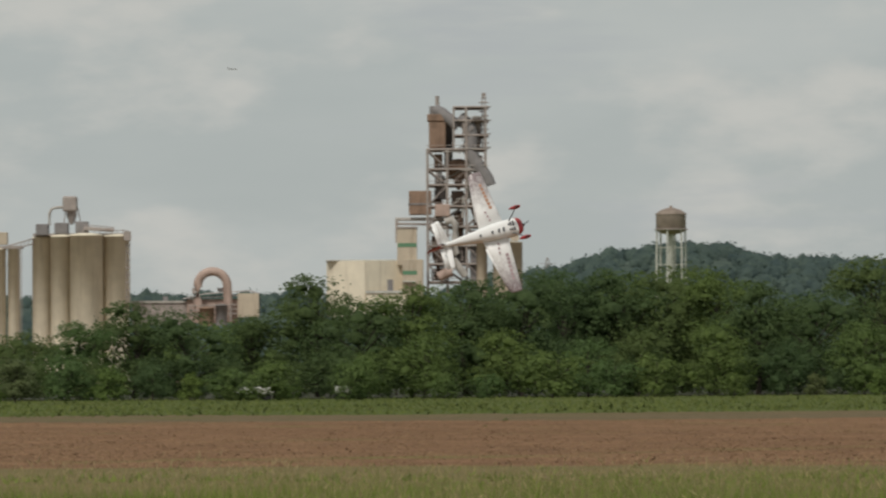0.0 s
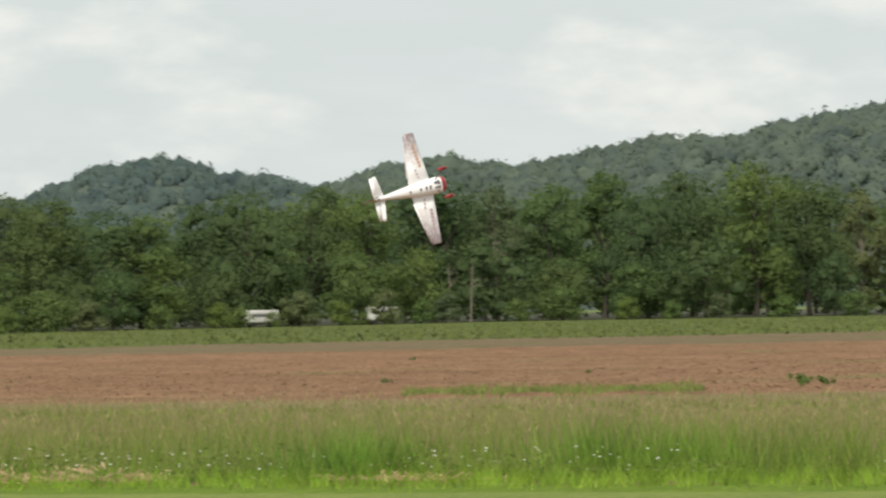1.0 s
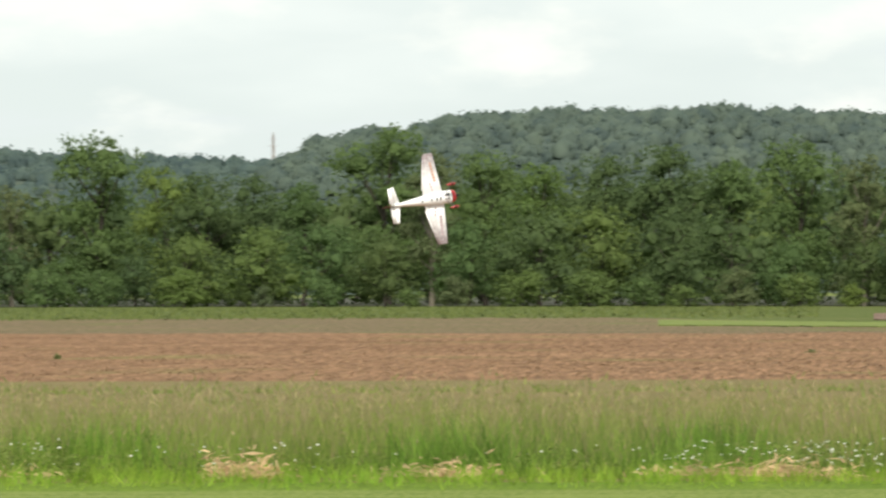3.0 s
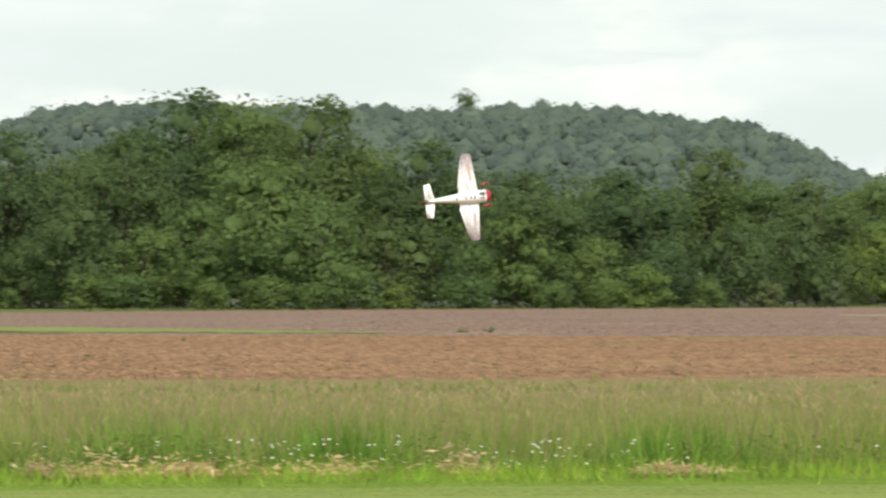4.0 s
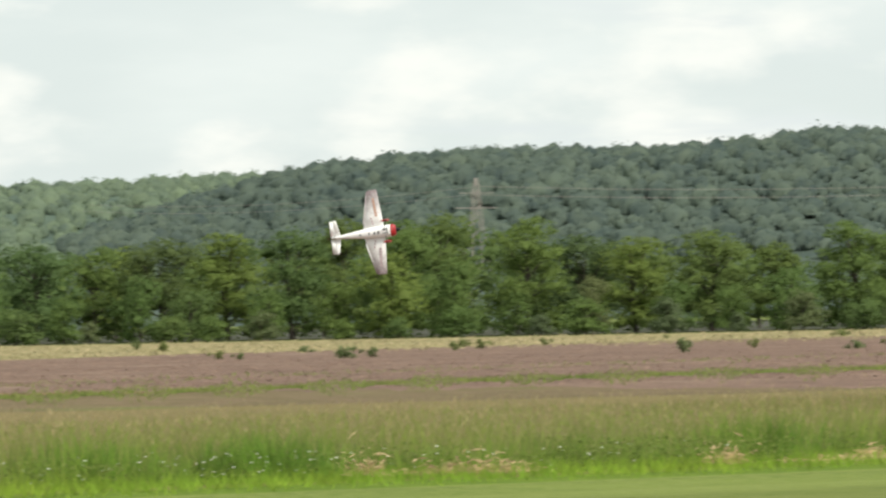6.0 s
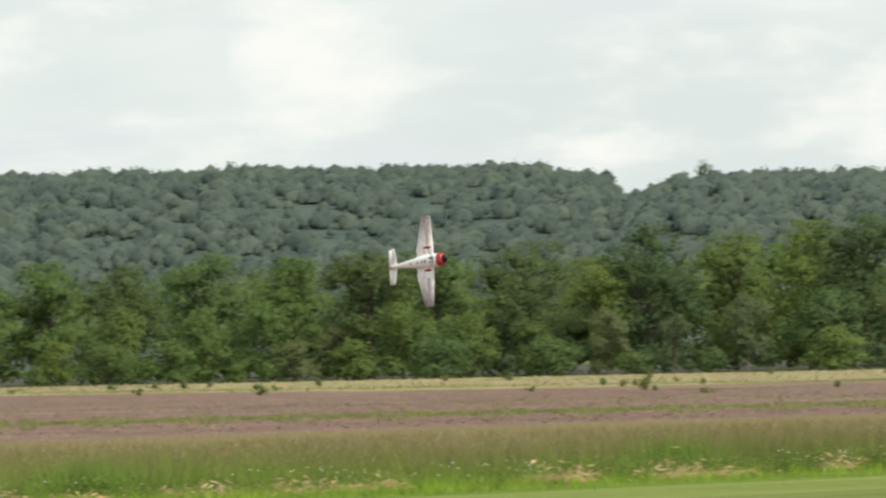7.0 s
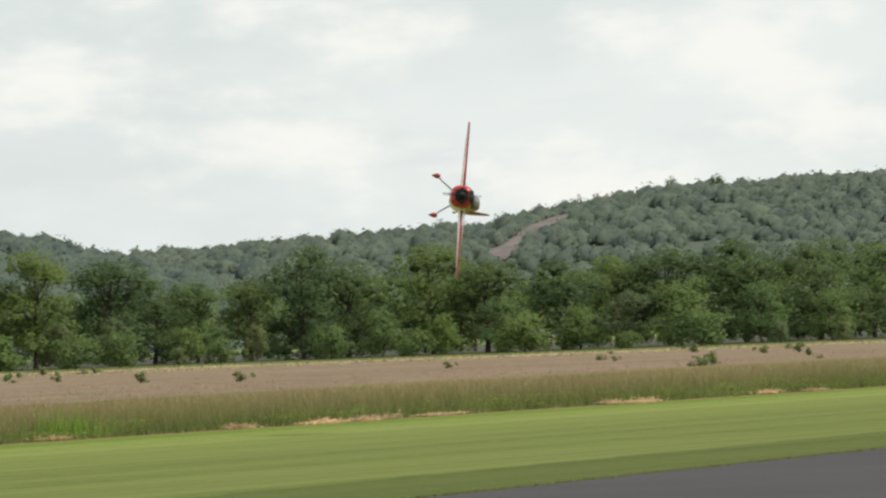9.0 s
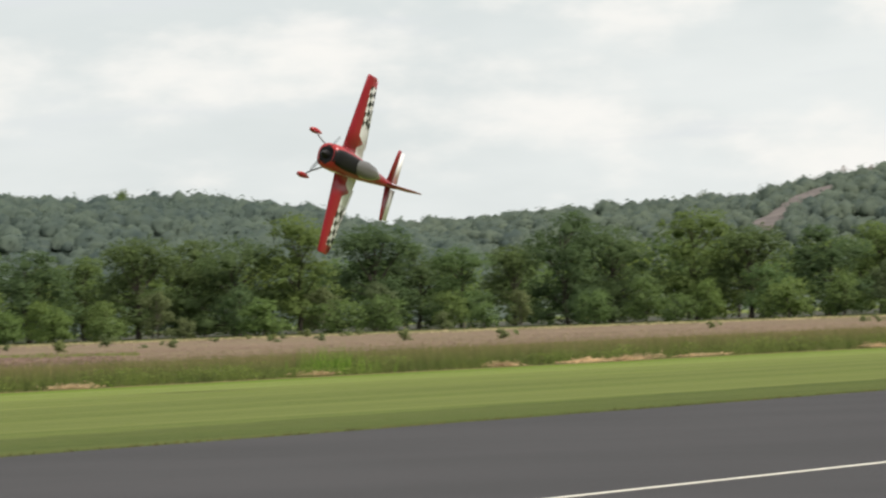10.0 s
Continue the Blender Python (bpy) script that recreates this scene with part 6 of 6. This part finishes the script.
def silo_group():
    top = works_thing("silo_battery", "battery of tall cream concrete silos with roof plant", "silo")
    for x, y0, r, deep in ((75, 420, 19, 3), (110, 418, 20, -1), (155, 417, 29, -5), (205, 418, 24, -1)):
        drum("silo_barrel", x, y0, 672, deep, r, M_CREAM, top, "", 0, 0.5)
    for x, y0, y1, w in ((76, 394, 414, 11), (110, 392, 412, 12), (146, 390, 412, 11)):
        slab("roof_house", x - w, y0, x + w, y1, -3, 2, M_DUCT, top, "grey roof house", 0.2)
    slab("roof_deck", 60, 411, 226, 415, -2.5, 4, M_STEEL, top)
    slab("filter_house", 112, 345, 137, 372, -2, 3, M_STEEL, top, "dusty filter house on stilts", 0.5)
    drum("filter_cone", 127, 372, 380, 0.5, 9, M_STEEL, top, "", 2.2)
    for dx in (-14, -5, 6, 16):
        bar("filter_stilt", at(127 + dx, 392, 0.5), at(127 + dx * 0.7, 366, 0.5), 0.14, M_STEEL, top)
    pipe("goose_neck_pipe", [at(88, 396, 0), at(88, 376, 0), at(91, 368, 0), at(98, 365, 0), at(112, 364, 0)], 0.35, M_PIPE, top, "thin pale goose-neck pipe")
    bar("conveyor", at(150, 402, -4), at(204, 406, -4), 0.5, M_STEEL, top)
    bar("conveyor_rail", at(150, 396, -4), at(204, 401, -4), 0.1, M_STEEL, top)
    for k in range(8):
        bar("roof_rail_post", at(150 + 10 * k, 414, -7), at(150 + 10 * k, 405, -7), 0.08, M_STEEL, top)
    bar("roof_rail", at(150, 405, -7), at(230, 407, -7), 0.08, M_STEEL, top)
    for x in (225, 231):
        bar("ladder_rail", at(x, 540, -3), at(x, 408, -3), 0.12, M_STEEL, top)
    for k in range(9):
        bar("ladder_stage", at(224, 420 + 13 * k, -3), at(232, 420 + 13 * k, -3), 0.12, M_STEEL, top)
    slab("stair_head", 221, 408, 233, 424, -4.5, -2, M_STEEL, top)
    two = works_thing("silo_pair", "pair of cream concrete silos linked by a gantry", "silo")
    for x, r in ((-8, 18), (24, 11)):
        drum("silo_barrel", x, 440, 672, 2, r, M_CREAM, two, "", 0, 0.5)
    slab("head_house", -6, 408, 13, 430, 0, 4, M_CLAD, two, "small beige head house", 0.1)
    slab("roof_deck", -30, 432, 40, 437, 0, 5, M_STEEL, two)
    for dy in (0, 9):
        bar("gantry_chord", at(14, 432 + dy, 1), at(60, 419 + dy, 1), 0.16, M_STEEL, two)
    for k in range(7):
        bar("gantry_brace", at(14 + 7 * k, 441 - 2 * k, 1), at(18 + 7 * k, 430 - 2 * k, 1), 0.1, M_STEEL, two)
    for x in (34, 39):
        bar("ladder_rail", at(x, 590, -1), at(x, 437, -1), 0.1, M_STEEL, two)


silo_group()


def duct_plant():
    top = works_thing("arched_duct_plant", "pinkish arched gas duct over a low plant building", "industrial plant")
    arc = [at(376 + 26 * math.cos(math.pi * (1 - k / 12)), 504 - 25 * math.sin(math.pi * k / 12), 0) for k in range(13)]
    pipe("arched_duct", [at(352, 552, 0), at(349, 530, 0)] + arc + [at(403, 530, 0), at(404, 548, 0)], 1.15, M_PINK, top, "pinkish arched duct")
    slab("wall", 420, 518, 457, 560, 2, 9, M_CLAD, top)
    slab("wall", 330, 528, 420, 570, 3, 9, M_PINK, top)
    bm = bmesh.new()
    p = [at(322, 528, 2), at(360, 519, 5), at(440, 514, 5), at(458, 520, 2)]
    f = [bm.verts.new(v) for v in p]
    g = [bm.verts.new(v + Vector((0, 6, 0.4))) for v in p]
    for k in range(3):
        bm.faces.new((f[k], f[k + 1], g[k + 1], g[k]))
    bm.faces.new((f[0], g[0], g[3], f[3]))
    part("roof", bm, M_STEEL, top)
    for x in (338, 356, 372, 392, 408):
        bar("post", at(x, 570, -1), at(x, 540, -1), 0.25, M_STEEL, top)
    for y in (540, 548, 556):
        bar("walkway_rail", at(334, y, -1), at(420, y - 2, -1), 0.16, M_STEEL, top)
    drum("tank", 366, 545, 575, -1.5, 13, M_RUST, top)
    drum("tank", 392, 540, 575, -1.5, 10, M_DUCT, top)
    slab("vent", 340, 508, 346, 518, 0, 2, M_STEEL, top)
    slab("vent", 384, 508, 398, 514, 2, 4, M_DUCT, top)
    shed = works_thing("conveyor_shed", "low grey shed roofs between silos and plant", "factory building")
    slab("wall", 232, 534, 330, 572, 6, 14, M_STEEL, shed)
    slab("roof", 230, 530, 332, 534, 5.6, 14.4, M_PIPE, shed)
    slab("roof_vent", 286, 522, 294, 532, 8, 10, M_DUCT, shed)


duct_plant()


def water_tower():
    top = tagged(new("water_tower"), "weathered water tower with a dark tank on white legs", "water tower")
    top.matrix_basis = Matrix.Translation(polar(-20.80, 1300)) @ pose(0, 0, 0, 0, 0, 20.8)
    k = 1300 / 10900.0
    z = lambda y: (661 - y) * k + 1.7
    bm = bmesh.new()
    r = 26.5 * k
    lathe(bm, [(r * 0.2, z(417)), (r * 0.75, z(414)), (r, z(408)), (r, z(381))], 28)
    part("tank", bm, M_TANK, top, "brown weathered tank")
    bm = bmesh.new()
    lathe(bm, [(r * 1.04, z(382)), (r * 1.04, z(380)), (r * 0.65, z(373)), (r * 0.12, z(369)), (r * 0.1, z(366))], 28)
    part("tank_roof", bm, M_TANK, top)
    bm = bmesh.new()
    lathe(bm, [(r * 1.02, z(409)), (r * 1.12, z(409)), (r * 1.12, z(407)), (r * 1.02, z(407))], 28)
    part("balcony", bm, M_STEEL, top)
    for i in range(6):
        a = 2 * math.pi * (i + 0.25) / 6
        bm = bmesh.new()
        rod(bm, (r * 1.12 * math.cos(a), r * 1.12 * math.sin(a), 0), (r * 0.97 * math.cos(a), r * 0.97 * math.sin(a), z(408)), 0.22, 0.2, 8)
        part("leg", bm, M_WHITEMETAL, top, "white steel leg")
    for y in (440, 470):
        for i in range(6):
            a, b = 2 * math.pi * (i + 0.25) / 6, 2 * math.pi * (i + 1.25) / 6
            bar("tie_rod", (r * 1.02 * math.cos(a), r * 1.02 * math.sin(a), z(y)), (r * 1.02 * math.cos(b), r * 1.02 * math.sin(b), z(y)), 0.07, M_WHITEMETAL, top)
    bar("riser", (0, 0, 0), (0, 0, z(415)), 0.55, M_WHITEMETAL, top, "pale central riser pipe", 12)


water_tower()


def pylon(az, d, z0, h, w, label="grey lattice power pylon on the wooded hill"):
    top = tagged(new("power_pylon"), label, "pylon", "power line pylons")
    top.matrix_basis = Matrix.Translation(polar(az, d, z0)) @ pose(0, 0, 0, 0, 0, -az + 20)
    q = w / 2
    lv = [0, 0.3, 0.55, 0.75, 0.9, 1.0]
    wd = [1.0, 0.7, 0.45, 0.32, 0.25, 0.06]
    pt = lambda i, sx, sy: Vector((sx * q * wd[i], sy * q * wd[i], h * lv[i]))
    for sx, sy in ((1, 1), (1, -1), (-1, 1), (-1, -1)):
        bm = bmesh.new()
        for i in range(5):
            rod(bm, pt(i, sx, sy), pt(i + 1, sx, sy), 0.10, 0.10, 4)
        part("leg", bm, M_STEEL, top)
    for i in range(5):
        for s in (1, -1):
            bar("brace", pt(i, -1, s), pt(i + 1, 1, s), 0.05, M_STEEL, top, "", 4)
            bar("brace", pt(i, 1, s), pt(i + 1, -1, s), 0.05, M_STEEL, top, "", 4)
    for zf, ln in ((0.72, 1.0), (0.86, 0.8)):
        bar("cross_arm", (-w * ln, 0, h * zf), (w * ln, 0, h * zf), 0.08, M_STEEL, top, "", 4)
    return top


pylon(41.83, 1500, 9, 26.0, 5.5)
pylon(74.6, 2290, 40, 12, 4.5)
pylon(74.86, 2290, 41, 11, 4.5)
pylon(-22.25, 2250, 28, 16, 4.5)
pylon(-21.95, 2250, 28, 16, 4.5)
pylon(2.93, 1990, 36, 15.5, 1.6, "slim grey lattice mast on the hill crest")


def power_wires():
    bm = bmesh.new()
    a = polar(41.83, 1500, 9 + 22)
    for b in (polar(38.2, 1900, 36), polar(48.5, 1560, 32)):
        for off in (-4, 4):
            pts = [a.lerp(b, k / 10) + Vector((off * 0.4, 0, -9 * (k / 10) * (1 - k / 10) + (2 if off > 0 else 0))) for k in range(11)]
            tube(bm, pts, 0.035, 4)
    tagged(part("power_cables", bm, M_STEEL), "thin grey power cables sagging across the wooded hill", "cable", kind="stuff")


power_wires()


def hillside_house():
    top = tagged(new("hillside_house"), "long low pale house in a glade on the wooded hill", "house")
    top.matrix_basis = Matrix.Translation(polar(59.02, 1530, 32.3)) @ pose(0, 0, 0, 0, 0, -59.02 + 6)
    bm = bmesh.new()
    box(bm, (0, 0, 2.0), (6.0, 3.0, 4.0), 0, 0.05)
    part("wall", bm, M_CLAD, top)
    bm = bmesh.new()
    ends = [[bm.verts.new((x, y, z)) for y, z in ((-1.9, 3.9), (0, 4.7), (1.9, 3.9))] for x in (-3.3, 3.3)]
    for k in range(3):
        bm.faces.new((ends[0][k], ends[0][(k + 1) % 3], ends[1][(k + 1) % 3], ends[1][k]))
    bm.faces.new(ends[0][::-1])
    bm.faces.new(ends[1])
    bmesh.ops.recalc_face_normals(bm, faces=bm.faces[:])
    part("roof", bm, M_DUCT, top, "dull grey gabled roof")
    for x in (-1.9, 0.1, 2.0):
        bm = bmesh.new()
        box(bm, (x, -1.53, 2.2), (1.1, 0.06, 1.2))
        part("window", bm, M_GLASS, top, "dark window")


hillside_house()


def parked(az, d, w, h, label, material):
    """A pale trailer half hidden among the shrubs."""
    top = tagged(new("parked_trailer"), label, "trailer", "trailers at the woodland edge")
    top.matrix_basis = Matrix.Translation(polar(az, d)) @ pose(0, 0, 0, 0, 0, -az + 8)
    bm = bmesh.new()
    box(bm, (0, 0, 0.4 + h / 2), (w, 2.2, h), 0, 0.12)
    part("body", bm, material, top)
    if h > 0.8:
        bm = bmesh.new()
        box(bm, (0, -1.12, 0.4 + h * 0.6), (w * 0.7, 0.03, h * 0.25), 0, 0.01)
        part("window_band", bm, M_GLASS, top, "dark window band")
    for sx in (-0.3, 0.3):
        for sy in (-0.9, 0.9):
            bm = bmesh.new()
            rod(bm, (sx * w, sy - 0.1, 0.25), (sx * w, sy + 0.1, 0.25), 0.25, 0.25, 16)
            part("wheel", bm, M_TYRE, top)


parked(-16.5, edge(-16.5) + 3, 2.6, 1.0, "pale green-white trailer among shrubs", M_WHITEMETAL)
parked(-15.38, edge(-15.38) + 3, 2.6, 1.1, "white trailer parked among shrubs", M_WHITEMETAL)
parked(-24.68, edge(-24.68) + 2, 2.4, 0.5, "white trailer parked at the woodland edge", M_WHITEMETAL)
parked(-23.85, edge(-23.85) + 2, 0.9, 0.5, "small white box trailer at the woodland edge", M_WHITEMETAL)


def bare_trunks():
    """Pale dead trunks standing among the trees."""
    rng = random.Random(4)
    for az, el in ((-9.25, 0.93), (-9.55, 0.86), (-7.7, 1.05), (-14.55, 0.42), (-14.75, 0.38), (25.35, 0.6)):
        d = edge(az) + 9
        h = 1.7 + d * math.tan(radians(el))
        top = tagged(new("dead_tree"), "pale bare dead trunk among green trees", "tree")
        top.matrix_basis = Matrix.Translation(polar(az, d)) @ pose(0, 0, 0, rng.uniform(-3, 3), rng.uniform(-3, 3), rng.uniform(0, 360))
        bm = bmesh.new()
        rod(bm, (0, 0, -0.2), (0.1, 0, h * 0.6), 0.10, 0.07, 7)
        rod(bm, (0.1, 0, h * 0.6), (0.0, 0.1, h), 0.07, 0.02, 7)
        part("trunk", bm, M_DEAD, top)
        for k in range(5):
            z = h * rng.uniform(0.45, 0.92)
            a = rng.uniform(0, 6.28)
            bm = bmesh.new()
            rod(bm, (0.05, 0, z), (math.cos(a) * 0.9, math.sin(a) * 0.9, z + rng.uniform(0.3, 1.0)), 0.045, 0.012, 5)
            part("limb", bm, M_DEAD, top)


bare_trunks()


def far_airliner():
    top = tagged(new("airliner"), "tiny grey airliner far off in the sky", "aircraft")
    top.matrix_basis = Matrix.Translation(polar(-24.87, 4200, 1.7 + 4200 * math.tan(radians(2.84)))) @ pose(0, 0, 0, 0, 0, 24.87)
    bm = bmesh.new()
    hull(bm, [(3.4, 0.05, 0.05, -0.05), (2.8, 0.3, 0.3, -0.3), (-2, 0.3, 0.3, -0.3), (-3.4, 0.08, 0.25, 0.05)], 10)
    part("fuselage", bm, M_DUCT, top)
    for s in (1, -1):
        bm = bmesh.new()
        foil(bm, [(s * 0.2, 0.8, -0.6, -0.1), (s * 3.2, -0.9, -1.4, 0.2)], 0.1)
        part("wing", bm, M_DUCT, top)
    bm = bmesh.new()
    foil(bm, [(0.2, -2.4, -3.3, 0.0), (1.3, -3.1, -3.6, 0.0)], 0.1, "z")
    part("fin", bm, M_DUCT, top)


far_airliner()


def screen_shrubs():
    """Shrubs that stand before the trailers."""
    rng = random.Random(77)
    for az, h in ((-16.9, 2.0), (-16.72, 1.2), (-16.38, 1.3), (-16.15, 2.2), (-15.75, 2.0), (-15.55, 1.1), (-15.28, 1.0), (-15.0, 2.1), (-24.9, 1.0), (-24.4, 1.2), (-23.7, 1.0)):
        plant(SHRUB, rng.choice((0, 1)), az, edge(az) - 2.0, h, rng.uniform(1.0, 1.2), rng, 5.0)


screen_shrubs()


# ---- movement ----
def motions():
    walk(PLANE, [(t, pose(*q)) for t, *q in [
        (0.0, -48.06, 116.44, 4.59, -106.6, -12.3, 57.7),
        (0.5, -42.61, 124.91, 4.72, -97.4, -10.7, 59.0),
        (1.0, -36.31, 135.71, 4.33, -99.2, -10.6, 54.7),
        (1.5, -27.57, 146.42, 4.02, -97.3, -12.0, 44.3),
        (2.0, -16.26, 157.15, 3.97, -97.3, -10.9, 36.7),
        (2.5, -2.40, 166.97, 4.06, -96.1, -8.7, 25.3),
        (2.7, 3.85, 169.94, 4.09, -95.0, -8.9, 26.5),
        (3.8, 41.53, 177.19, 4.31, -96.0, -6.5, 5.2),
        (4.0, 49.43, 177.22, 4.30, -94.6, -5.7, 3.6),
        (4.5, 68.91, 173.30, 4.02, -95.8, -6.5, -11.0),
        (5.0, 88.43, 166.47, 3.80, -97.5, -6.3, -17.7),
        (5.5, 107.05, 156.35, 3.96, -85.8, -6.6, -27.3),
        (6.0, 123.09, 142.09, 4.28, -88.8, -6.4, -48.3),
        (6.2, 128.06, 134.89, 4.46, -88.4, -6.2, -62.6),
        (7.3, 142.76, 88.53, 4.22, -95.6, -5.3, -95.1),
        (7.5, 141.08, 79.59, 4.01, -93.8, -4.1, -96.1),
        (8.0, 130.21, 57.88, 3.78, -94.6, -6.0, -121.4),
        (8.2, 124.70, 50.36, 3.80, -94.7, -7.0, -130.3),
        (8.5, 115.07, 40.51, 3.83, -96.2, -6.9, -142.6),
        (9.0, 96.83, 28.65, 3.88, -96.8, -7.0, -162.9),
        (9.5, 89.35, 25.75, 3.49, -100.0, -7.8, -175.4),
        (10.0, 81.27, 29.59, 3.26, -103.6, -13.1, 172.5),
    ]])
    walk(PROP, [(i / FPS, pose(0.64, 0, -0.015, 80 * i, 0, 0)) for i in range(0, 10 * FPS + 1)])


motions()
